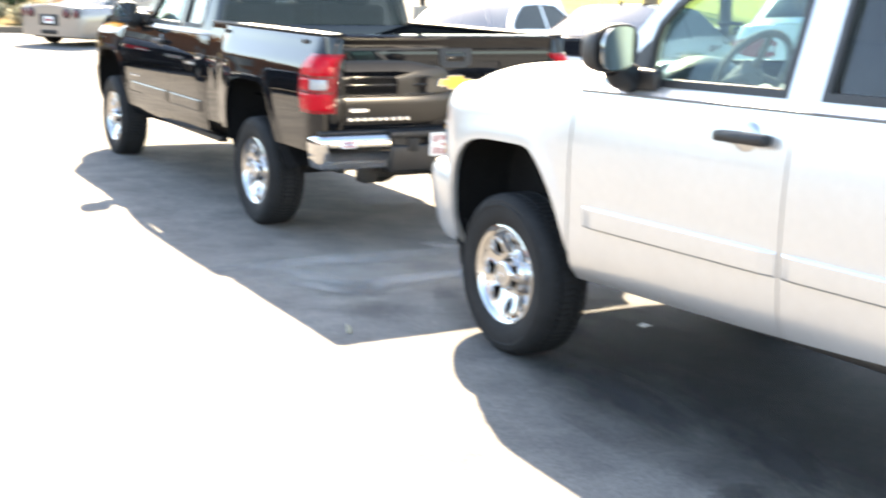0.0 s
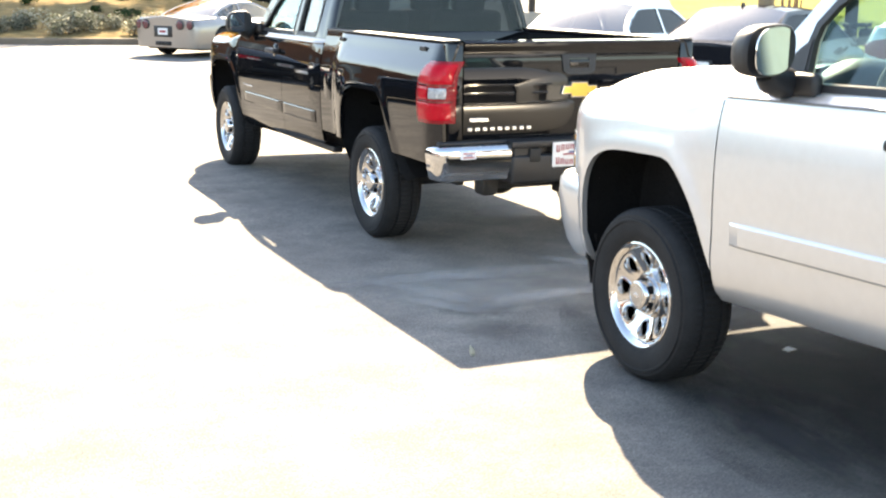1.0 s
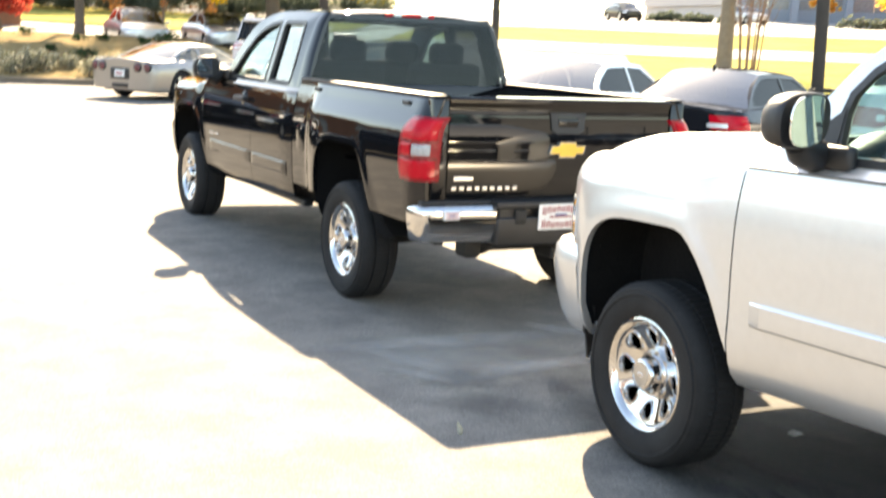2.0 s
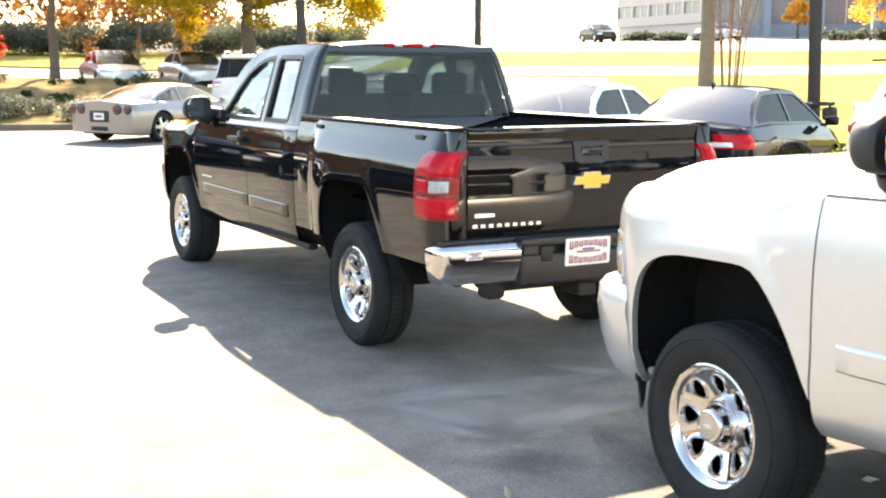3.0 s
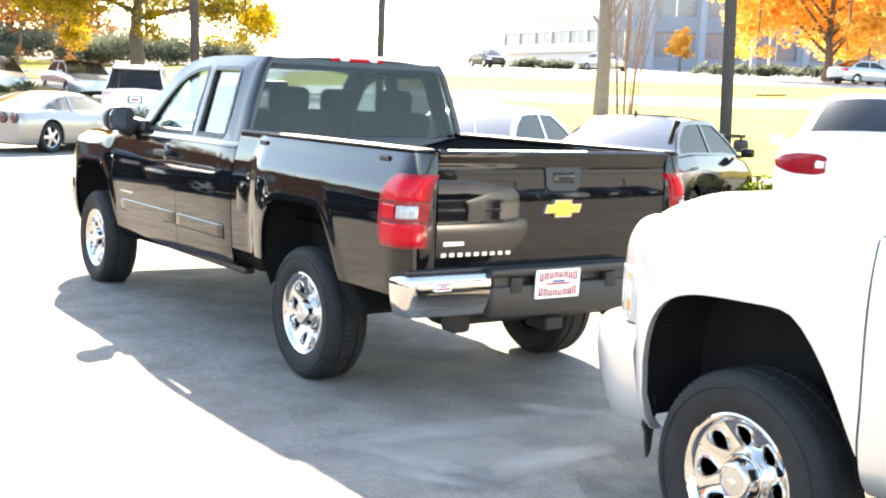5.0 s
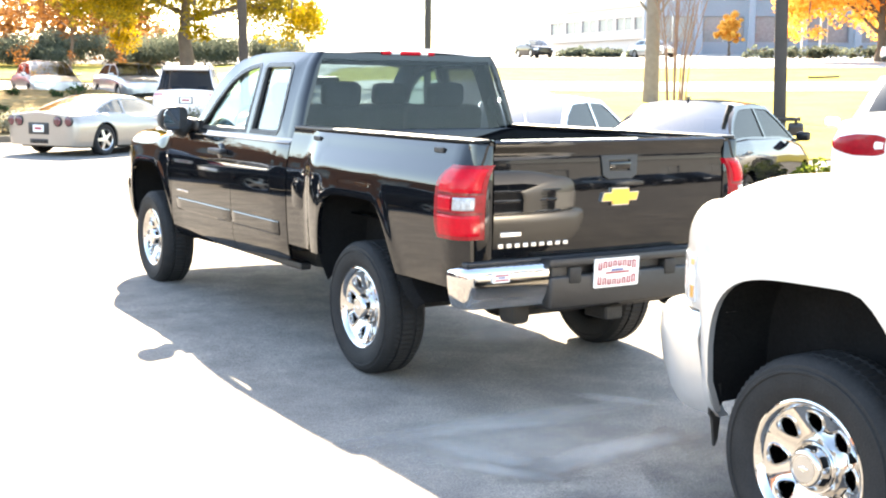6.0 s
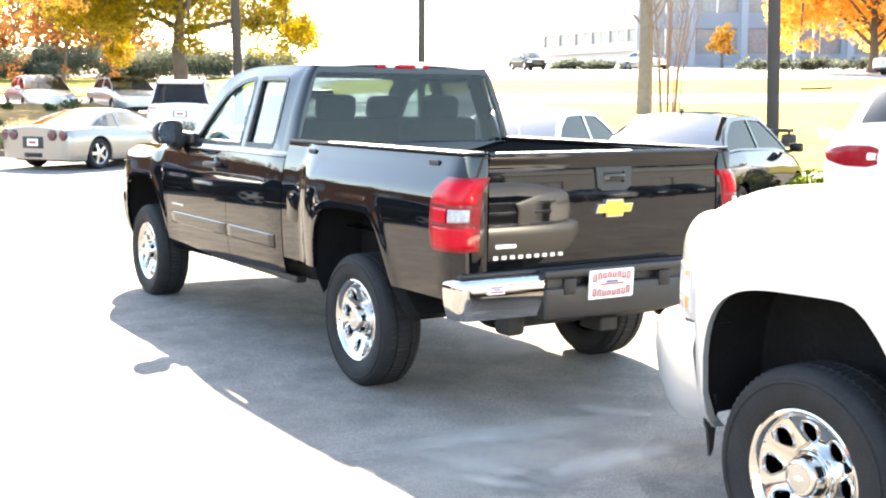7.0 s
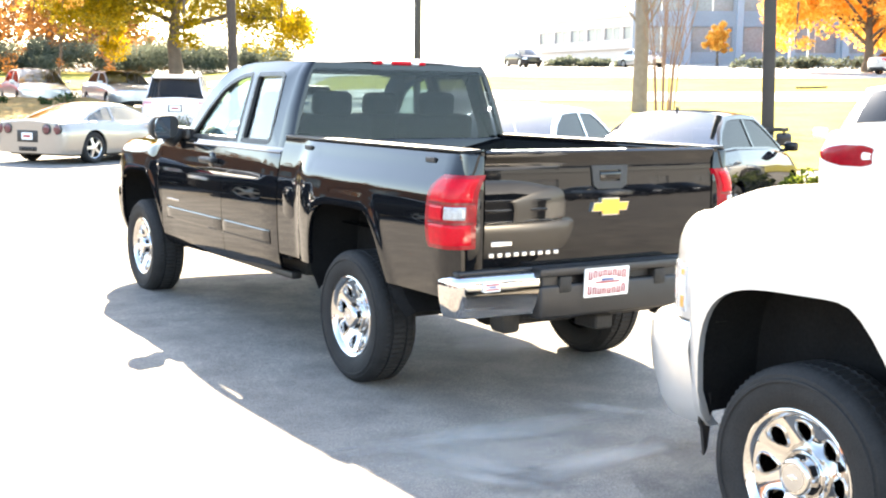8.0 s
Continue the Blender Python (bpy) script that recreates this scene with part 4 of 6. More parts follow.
# the windscreen's side, the front window's leading edge and the pillar between the side windows
EXTENDED_CAB = ([(2.90, 1.30), (2.83, 1.38), (2.72, 1.51), (2.62, 1.62), (2.50, 1.72), (2.38, 1.785), (2.26, 1.822), (2.10, 1.85)], [(2.715, 1.335), (2.67, 1.39), (2.58, 1.475), (2.49, 1.55), (2.33, 1.67), (2.20, 1.73), (2.07, 1.765), (1.96, 1.78)], (1.865, 1.765))
CREW_CAB = ([(3.14, 1.30), (3.05, 1.42), (2.95, 1.53), (2.85, 1.645), (2.74, 1.725), (2.58, 1.79), (2.42, 1.83), (2.20, 1.855)], [(2.83, 1.335), (2.845, 1.50), (2.83, 1.56), (2.766, 1.633), (2.66, 1.70), (2.5, 1.755), (2.36, 1.785)], (2.085, 1.905))
pickup("pickup_truck", pose(0, 0, 0), BLACK_PAINT, "glossy black extended-cab pickup with chrome wheels on asphalt", "trucks in line", 1.94, EXTENDED_CAB, SEAT_DARK, 1.40)
pickup("pickup_truck", pose(-0.045, -7.0, 0.0), SILVER_PAINT, "silver pickup with chrome wheels parked behind a black one", "trucks in line", 1.965, CREW_CAB, SEAT_GREY, 1.475, rake=1.5)

# ---- other cars ----
def small_wheel(parent, x, y, R, W, left, spokes=5):
    m = pose(x, y, R, 0, 0, 0 if left else 180)
    bm = bmesh.new()
    tyre_mesh(bm, R, R * 0.68, W, tread=False)
    t = part("tyre", bm, RUBBER, parent, at=m)
    bm = bmesh.new()
    f = -W / 2 + 0.03
    lathe(bm, [(R * 0.66, f + 0.12), (R * 0.62, f + 0.03), (R * 0.64, f - 0.004), (R * 0.68, f - 0.014), (R * 0.69, f - 0.004)], 36)
    lathe(bm, [(R * 0.2, f + 0.05), (R * 0.19, f - 0.005), (R * 0.1, f - 0.014), (0.0005, f - 0.016)], 20)
    for k in range(spokes):
        a = 2 * math.pi * k / spokes
        rows = []
        for r, wd, d in ((R * 0.12, 0.05, -0.010), (R * 0.4, 0.036, 0.002), (R * 0.66, 0.05, 0.004)):
            rows.append([Vector((f + d + h, r * math.cos(a) - w * math.sin(a), r * math.sin(a) + w * math.cos(a))) for w, h in ((-wd, 0.03), (-wd * 0.8, 0), (wd * 0.8, 0), (wd, 0.03))])
        quads(bm, rows)
    part("rim", bm, ALLOY, t, "alloy rim")
    bm = bmesh.new()
    lathe(bm, [(R * 0.62, 0.0), (R * 0.60, 0.03), (0.0005, 0.03)], 24)
    part("brake_disc", bm, LINER, t)
    return t


def car(name, m, paint, label, category, group="", L=4.7, W=1.8, H=1.46, belt=((-1, 0.98), (-0.5, 1.0), (0.2, 0.96), (0.6, 0.88), (1, 0.68)),
        cabin=(-1.75, -0.95, 0.35, 1.25), axles=(-1.35, 1.35), R=0.32, sill=0.24, tail_power=4.0, nose_power=2.6, tail_depth=0.45, nose_depth=0.8,
        lamps="side", glassy=None, window_split=(-0.25,), roof_power=3.2, top_in=0.74, detail=True, mirrors=None, tailgate=False, rear_glassy=None, lens_mat=None):
    """A car by its main measures; origin on the ground under its middle, nose to +y. cabin: the rear and front ends of the glasshouse
    at the belt and at the roof (rear base, rear top, front top, front base)."""
    T = thing(name, m, label, category, group)
    h = L / 2
    arches = [(y, R + 0.055, R + 0.055, 2 * R + 0.045, 2.2) for y in axles]
    belt_z = lambda y: curve([(u * h, z) for u, z in belt], y)

    def half(y, z):
        zb = belt_z(y)
        s = (z - sill) / max(0.1, zb - sill)
        x = W / 2 * (0.93 + 0.07 * math.sin(math.pi * min(1, max(0, s * 0.75 + 0.1)))) - 0.05 * max(0, s - 0.8) / 0.2
        for end, depth, power in ((-h, tail_depth, tail_power), (h, nose_depth, nose_power)):
            dist = (y + h) if end < 0 else (h - y)
            if dist < depth:
                u = 1 - max(0.0, dist) / depth
                x *= max(0.0, 1 - u ** power) ** (1 / power)
        return max(0.01, x)

    ends = [s * (h - d) for s in (-1, 1) for d in (0.0005, 0.002, 0.006, 0.012, 0.022, 0.04, 0.065, 0.1, 0.15, 0.22, 0.3)]
    low = lambda y: max(arch_height(y, arches, sill), sill + (0.02 if lamps == "round" else 0.12) * max(0, (abs(y) - h + 0.25) / 0.25))
    over = lambda y: [(half(y, belt_z(y)) * 0.985, belt_z(y) + 0.02), (half(y, belt_z(y)) * 0.93, belt_z(y) + 0.035)]
    both("body_side", lambda bm: side(bm, -h, h, half, low, belt_z, arches, over, rows=10, step=0.12, lip=0.05, extra=ends), paint, T)
    # deck: trunk, hood
    bm = bmesh.new()
    rows = []
    for y in columns(-h, h, (), 0.14, ends):
        x = half(y, belt_z(y)) * 0.93
        rows.append([Vector((u * x, y, belt_z(y) + 0.035 + 0.045 * (1 - u * u) * min(1, x / 0.5))) for u in [-1 + 2 * j / 12 for j in range(13)]])
    quads(bm, rows)
    part("hood" if cabin[0] < -h + 0.3 else "deck", bm, paint, T)
    for a in arches:
        both("wheel_house", lambda bm: liner(bm, a, half, sill, 0.3), LINER, T)
    bm = bmesh.new()
    rbox(bm, -W / 2 + 0.12, W / 2 - 0.12, -h + 0.35, h - 0.35, sill - 0.04, sill + 0.06, 0.02)
    part("underbody", bm, CHASSIS, T)
    for y in axles:
        for x, left in ((-W / 2 + 0.125, True), (W / 2 - 0.125, False)):
            small_wheel(T, x, y, R, 0.215, left)
    # glasshouse
    rb, rt, ft, fb = cabin
    zb = lambda y: belt_z(y) + 0.03
    top = H - 0.06
    in0 = W / 2 * 0.90
    in1 = W / 2 * top_in
    cx = lambda b: in0 + (in1 - in0) * min(1, max(0, (b - 0.95 * belt_z(0)) / (top - 0.95 * belt_z(0))))
    outline = [(rb, zb(rb)), (rb + (rt - rb) * 0.5, zb(rb) + (top - zb(rb)) * 0.62), (rt, top), ((rt + ft) / 2, top + 0.012), (ft, top - 0.01), (ft + (fb - ft) * 0.5, zb(fb) + (top - zb(fb)) * 0.56), (fb, zb(fb))]
    ys = [fb - 0.18] + list(window_split) + [rb + 0.22]
    def roofline(y):
        pts = sorted(outline)
        return curve(pts, y)
    wins = []
    for y1, y0 in zip(ys, ys[1:]):
        y1, y0 = y1 - 0.03, y0 + 0.03
        n = 7
        ring = [(y0 + (y1 - y0) * i / n, zb(y0 + (y1 - y0) * i / n) + 0.025) for i in range(n + 1)]
        ring += [(y, max(zb(y) + 0.03, roofline(y) - 0.05)) for y in [y1 + (y0 - y1) * i / n for i in range(n + 1)]]
        wins.append(ring)
    gl = glassy or DARK_GLASS
    for s in (-1, 1):
        bm = bmesh.new()
        sheet(bm, outline, wins, lambda a, b, d: Vector((s * (cx(b) - d), a, b)), 0.04)
        fr = part("cabin_pillar", bm, paint, T, "window frame", angle=20)
        for ring in wins:
            bm = bmesh.new()
            sheet(bm, ring, [], lambda a, b, d: Vector((s * (cx(b) - 0.012 - d), a, b)), 0.004)
            part("side_window", bm, gl, fr, "side glass").visible_shadow = False
    def span(y0, z0, y1, z1, n, bulge, lift, k0=1.0, k1=1.0):
        rows = []
        for i in range(n + 1):
            s = i / n
            y, z = y0 + (y1 - y0) * s, z0 + (z1 - z0) * s
            x = cx(z) * (k0 + (k1 - k0) * s) - 0.005
            rows.append([Vector((u * x, y + bulge * (1 - u * u), z + lift * (1 - abs(u) ** roof_power) + 0.02 * math.sin(math.pi * s))) for u in [-1 + 2 * j / 14 for j in range(15)]])
        return rows
    bm = bmesh.new()
    rows = span(rt, top, ft, top - 0.01, 10, 0, 0.05)
    quads(bm, rows), quads(bm, [[p + Vector((0, 0, -0.03)) for p in r] for r in rows])
    part("roof", bm, paint, T)
    bm = bmesh.new()
    quads(bm, span(fb, zb(fb), ft, top - 0.01, 6, 0.10, 0.05))
    part("windscreen", bm, gl, T).visible_shadow = False
    bm = bmesh.new()
    if tailgate:
        quads(bm, span(rb, zb(rb), rt, top, 8, -0.20, 0.05))
        frame_ = part("tailgate", bm, paint, T, "body-coloured tailgate")
        bm = bmesh.new()
        quads(bm, [[p + Vector((0, -0.012, 0.004)) for p in r] for r in [r[1:-1] for r in span(rb, zb(rb), rt, top, 8, -0.20, 0.05)][1:8]])
        part("rear_window", bm, gl, frame_, "dark rear window").visible_shadow = False
    else:
        quads(bm, span(rb, zb(rb), rt, top, 6, -0.07, 0.05))
        part("rear_window", bm, rear_glassy or gl, T).visible_shadow = False
    # lamps, plate, mirrors
    def wrap(bm, y0, y1, z0, z1, o=0.008, taper=0.0):
        rows = []
        for i in range(7):
            z = z0 + (z1 - z0) * i / 6
            rows.append([Vector((-(half(y, z) + o), y + math.copysign(o, y0), z + (z1 - z) * taper * abs((y - y0) / (y1 - y0)) ** 6)) for y in [y0 + (y1 - y0) * (1 - (1 - j / 24) ** 3) for j in range(25)]])
        quads(bm, rows)
        for r in (rows[0], rows[-1]):
            quads(bm, [r, [p + Vector((0.03, 0, 0)) for p in r]])
        quads(bm, [[r[0] for r in rows], [r[0] + Vector((0.03, 0, 0)) for r in rows]])
    zt = belt_z(-h + 0.05)
    if lamps == "side":
        both("tail_lamp", lambda bm: wrap(bm, -h + 0.28, -h + 0.012, zt - 0.19, zt - 0.03), lens_mat or RED_LENS, T, "red tail lamp")
        both("reverse_lamp", lambda bm: wrap(bm, -h + 0.05, -h + 0.008, zt - 0.17, zt - 0.12, 0.013), CLEAR_LENS, T, "clear reversing lamp")
    if lamps == "wide":
        def tear(bm, s0=0.0, s1=1.0, grow=1.0, o=0.012):
            rows = []
            for j in range(25):
                s = s0 + (s1 - s0) * j / 24
                y = -h + 0.42 + (-0.4155) * (1 - (1 - s) ** 3)
                mid, tall = zt - 0.195 - 0.02 * s, grow * 0.105 * min(1.0, s / 0.55) ** 0.9 * (1 - 0.45 * max(0.0, s - 0.75) / 0.25)
                rows.append([Vector((-(half(y, mid + tall * v) + o * (1 - 0.6 * abs(v) ** 3)), y - o * s, mid + tall * v)) for v in [-1 + 2 * i / 8 for i in range(9)]])
            quads(bm, rows)
        lenses = both("tail_lamp", tear, DEEP_RED, T, "curved red tail lamp")
        for k, lens in enumerate(lenses):
            bm = bmesh.new()
            tear(bm, 0.76, 0.89, 0.36, 0.018)
            if k:
                flip(bm)
            part("reverse_lens", bm, CLEAR_LENS, lens, "clear reversing lens")
    if lamps == "round":
        for x in (-0.80, -0.545, 0.545, 0.80):
            bm = bmesh.new()
            lathe(bm, [(0.098, 0.03), (0.096, -0.02), (0.075, -0.03), (0.0005, -0.024)], 24, pose(x, -h - 0.002 + 0.045 * (abs(x) > 0.6), zt - 0.11, 0, 0, 90))
            lens = part("tail_lamp", bm, WINE_RED, T, "round dark red tail lamp")
            bm = bmesh.new()
            lathe(bm, [(0.112, 0.03), (0.110, -0.018), (0.098, -0.022), (0.096, -0.01)], 24, pose(x, -h - 0.002 + 0.045 * (abs(x) > 0.6), zt - 0.11, 0, 0, 90))
            part("lamp_ring", bm, PLASTIC, lens)
    both("headlamp", lambda bm: wrap(bm, h - 0.42, h - 0.10, belt_z(h - 0.2) - 0.16, belt_z(h - 0.2) - 0.03), CLEAR_LENS, T)
    if not tailgate:
        bm = bmesh.new()
        pz = zt - 0.26 if lamps == "round" else zt - 0.22
        rw, rh = (0.29, 0.125) if lamps == "round" else (0.19, 0.095)
        rbox(bm, -rw, rw, -h - 0.012, -h + 0.05, pz - 0.005 - rh, pz - 0.005 + rh, 0.012)
        part("plate_recess", bm, PLASTIC, T)
        bm = bmesh.new()
        rbox(bm, -0.152, 0.152, -h - 0.020, -h - 0.008, pz - 0.08, pz + 0.07, 0.004, 1)
        pl = part("dealer_plate", bm, PLATE_WHITE, T, "white plate with red print")
        bm = bmesh.new()
        rbox(bm, -0.10, 0.10, -h - 0.024, -h - 0.018, pz - 0.03, pz + 0.02, 0.002, 1)
        part("print_bar", bm, PRINT_RED, pl)
    both("door_mirror", lambda bm: (rbox(bm, -W / 2 - 0.16, -W / 2 + 0.02, fb - 0.42, fb - 0.32, zb(fb) + 0.03, zb(fb) + 0.15, 0.035, 3), rbox(bm, -W / 2 - 0.02, -W / 2 + 0.08, fb - 0.40, fb - 0.35, zb(fb) + 0.02, zb(fb) + 0.06, 0.01)), mirrors or paint, T)
    bm = bmesh.new()
    wide = 0.26 if lamps == "round" else W / 2 * 0.72
    rbox(bm, -wide, wide, -h - 0.006, -h + 0.04, sill + 0.06, sill + (0.16 if lamps == "round" else 0.20), 0.015)
    if lamps == "round":
        for x in (-0.15, -0.05, 0.05, 0.15):
            tube(bm, [(x, -h + 0.1, sill + 0.10), (x, -h - 0.035, sill + 0.10)], 0.036, 12)
    part("lower_valance", bm, PLASTIC, T)
    # cabin
    if detail:
        for x in (-0.37, 0.37):
            for y in (0.0, -0.9):
                if y < rb + 0.5:
                    continue
                bm = bmesh.new()
                rbox(bm, x - 0.24, x + 0.24, y - 0.1, y + 0.4, 0.45, 0.6, 0.05)
                rbox(bm, x - 0.24, x + 0.24, -0.06, 0.06, 0, 0.55, 0.05, 2, pose(0, y - 0.1, 0.55, 14))
                rbox(bm, x - 0.12, x + 0.12, -0.045, 0.045, 0.57, 0.74, 0.04, 2, pose(0, y - 0.1, 0.55, 12))
                part("seat", bm, SEAT_DARK, T)
        bm = bmesh.new()
        rbox(bm, -W / 2 + 0.2, W / 2 - 0.2, ft + 0.1, fb - 0.1, 0.6, belt_z(fb) + 0.02, 0.04)
        part("dashboard", bm, PLASTIC, T)
    return T


EYE_X, EYE_Y = -4.16, -5.986


def rise(d, side_right):
    right = curve([(0, 0), (11, 0), (12, 0.02), (16, 0.1), (24, 0.35), (40, 1.15), (70, 2.8), (90, 3.6), (130, 5.2), (200, 7.3), (400, 12), (3000, 14)], d)
    left = curve([(0, 0), (29.5, 0.0), (33, 0.1), (45, 0.72), (52, 0.82), (64, 1.05), (90, 2.3), (110, 3.0), (200, 5.5), (400, 9), (3000, 12)], d)
    left, right = left + 0.005 * max(0, d - 6), right + 0.001 * max(0, d - 6)
    return left + (right - left) * side_right


def height(x, y):
    """The ground's height: a level lot, and gentle rising land beyond it."""
    d, az = math.hypot(x - EYE_X, y - EYE_Y), math.degrees(math.atan2(x - EYE_X, y - EYE_Y))
    ahead = smooth((az + 80) / 50) * smooth((130 - az) / 40)
    return rise(d, smooth((az - 18) / 12)) * ahead


def spot(az, d):
    """A place by its bearing (degrees from +y towards +x) and distance from the end of the walk."""
    x, y = EYE_X + d * math.sin(radians(az + 0.5)), EYE_Y + d * math.cos(radians(az + 0.5))
    return x, y, height(x, y)


def heading(x, y, az, z=None):
    return pose(x, y, height(x, y) if z is None else z, 0, 0, -az)


sports_car = car("sports_car", heading(3.92, 21.13, 58.5), CHAMPAGNE_PAINT, "low champagne sports coupe with four round tail lamps", "car", L=4.57, W=1.99, H=1.29, detail=False,
    belt=((-1, 0.84), (-0.7, 0.87), (-0.3, 0.84), (0.2, 0.80), (0.6, 0.78), (1, 0.52)), cabin=(-1.6, -0.72, 0.05, 1.0), axles=(-1.32, 1.33), R=0.335, sill=0.2, tail_power=5, tail_depth=0.35, nose_depth=1.3,
    lamps="round", window_split=(-0.55,), top_in=0.66, glassy=TINT, rear_glassy=SKY_GLASS)
dark_sedan = car("sedan", heading(6.77, 5.01, 61.5, 0.06), DARK_PAINT, "black sedan parked nose to the lawn", "car", "cars along the lawn", L=4.5, W=1.78, H=1.47, lamps="side", top_in=0.64, roof_power=2.6, glassy=SIDE_GLASS, rear_glassy=SKY_GLASS)
bm = bmesh.new()
rbox(bm, -0.008, 0.008, -1.02, -0.90, 1.46, 1.515, 0.006, 2)
part("roof_fin", bm, DARK_PAINT, dark_sedan, "small black aerial fin")
car("sedan", heading(5.97, 7.31, 56.5, 0.08), GREY_PAINT, "silver sedan parked beside a black one", "car", "cars along the lawn", L=4.7, W=1.82, H=1.48, detail=False, top_in=0.66, roof_power=2.6, glassy=SIDE_GLASS, rear_glassy=SKY_GLASS)
car("crossover", heading(7.84, 2.71, 51.5, 0.16), WHITE_PAINT, "white crossover with curved red tail lamps", "car", "cars along the lawn", L=4.75, W=1.88, H=1.70,
    belt=((-1, 1.18), (-0.5, 1.16), (0.2, 1.07), (0.6, 0.98), (1, 0.78)), cabin=(-2.22, -1.70, 0.35, 1.35), R=0.37, sill=0.3, tail_depth=0.4, lamps="wide", window_split=(-0.2, -1.2), top_in=0.54, roof_power=2.0, glassy=BLACK_GLASS, tailgate=True)
lilac_suv = car("wagon", heading(8.28, 27.82, 24.5, 0.33), LILAC_PAINT, "pale lilac wagon with dark rear glass", "car", L=4.7, W=1.84, H=1.83,
    belt=((-1, 1.10), (-0.5, 1.1), (0.2, 1.05), (0.6, 1.0), (1, 0.8)), cabin=(-2.28, -1.95, 0.35, 1.2), R=0.35, sill=0.3, tail_depth=0.3, tail_power=5, window_split=(-0.2, -1.2), top_in=0.72, glassy=BLACK_GLASS, lens_mat=PINK_LENS)
bm = bmesh.new()
rbox(bm, -0.62, 0.62, -2.17, -1.88, 1.69, 1.80, 0.035, 3)
part("spoiler", bm, LILAC_PAINT, lilac_suv)
for x in (-0.56, 0.56):
    bm = bmesh.new()
    tube(bm, [(x, -1.85, 1.80), (x, -1.75, 1.89), (x, -0.6, 1.91), (x, 0.2, 1.88), (x, 0.3, 1.80)], 0.022, 8)
    part("roof_rail", bm, LILAC_PAINT, lilac_suv)
for az, d, turn, H in ((13.2, 46, 182, 1.50), (16.9, 47, 181, 1.48)):
    x, y, z = spot(az, d)
    car("sedan", heading(x, y, turn), GREY_PAINT, "silver sedan parked beyond the planting bed", "car", "sedans beyond the bed", detail=False, H=H)

# ---- ground ----
def asphalt_material(name, base, light):
    k = bpy.data.materials.new(name)
    k.use_nodes = True
    nodes, link = k.node_tree.nodes, k.node_tree.links.new
    b = nodes["Principled BSDF"]
    where = nodes.new("ShaderNodeTexCoord").outputs["Object"]
    def noise_at(scale, detail, rough=0.6):
        n = nodes.new("ShaderNodeTexNoise")
        n.inputs["Scale"].default_value, n.inputs["Detail"].default_value, n.inputs["Roughness"].default_value = scale, detail, rough
        link(where, n.inputs["Vector"])
        return n.outputs[0]
    def ramp(socket, p0, p1, c0, c1):
        r = nodes.new("ShaderNodeValToRGB")
        r.color_ramp.elements[0].position, r.color_ramp.elements[1].position = p0, p1
        r.color_ramp.elements[0].color, r.color_ramp.elements[1].color = (*c0, 1), (*c1, 1)
        link(socket, r.inputs[0])
        return r.outputs[0]
    def mix(fac, a, c, kind="MULTIPLY"):
        m = nodes.new("ShaderNodeMix")
        m.data_type, m.blend_type = "RGBA", kind
        m.inputs["Factor"].default_value = fac
        link(a, m.inputs[6]), link(c, m.inputs[7])
        return m.outputs[2]
    worn = ramp(noise_at(0.45, 6), 0.35, 0.68, base, light)
    patch = ramp(noise_at(2.6, 5), 0.38, 0.62, (0.74, 0.74, 0.75), (1.14, 1.13, 1.11))
    stone = ramp(noise_at(105, 2), 0.36, 0.68, (0.56, 0.56, 0.57), (1.40, 1.38, 1.34))
    grit = ramp(noise_at(34, 3), 0.36, 0.66, (0.84, 0.84, 0.85), (1.12, 1.11, 1.1))
    link(mix(1.0, mix(0.9, mix(1.0, worn, patch), stone), grit), b.inputs["Base Color"])
    b.inputs["Roughness"].default_value = 0.88
    bump = nodes.new("ShaderNodeBump")
    bump.inputs["Strength"].default_value, bump.inputs["Distance"].default_value = 0.5, 0.006
    link(noise_at(170, 3), bump.inputs["Height"]), link(bump.outputs[0], b.inputs["Normal"])
    return k


ASPHALT = asphalt_material("asphalt", (0.159, 0.151, 0.141), (0.206, 0.194, 0.177))
ROAD = asphalt_material("pale_road", (0.30, 0.29, 0.28), (0.36, 0.35, 0.33))
CONCRETE = material("concrete", (0.31, 0.275, 0.225), 0.85, vary=0.15, scale=3, bump=0.3, bump_scale=90)
LAWN = material("dry_lawn", (0.285, 0.255, 0.058), 0.95, spec=0.02, vary=0.2, scale=0.6, tint=(0.32, 0.275, 0.08), bump=0.8, bump_scale=25)
MULCH = material("leaf_mulch", (0.15, 0.10, 0.045), 0.95, spec=0.02, vary=0.45, scale=2.5, tint=(0.22, 0.16, 0.075), bump=0.9, bump_scale=18)
BARK = material("bark", (0.10, 0.075, 0.055), 0.9, vary=0.35, scale=5, bump=0.8, bump_scale=22)
STEM_BARK = material("stem_bark", (0.2, 0.12, 0.09), 0.9, vary=0.3, scale=8)
PALE_BARK = material("pale_bark", (0.18, 0.15, 0.125), 0.9, vary=0.25, scale=5, bump=0.6, bump_scale=22)


def land(name, mat, label, rings, bearings, lift=0.0):
    bm = bmesh.new()
    vs = quads(bm, [[Vector((*spot(az, d)[:2], spot(az, d)[2] + lift)) for az in bearings] for d in rings])
    bm.faces.new(vs[0][:-1])
    ob = part(name, bm, mat, None, label, angle=60)
    return tagged(ob, kind="structure")


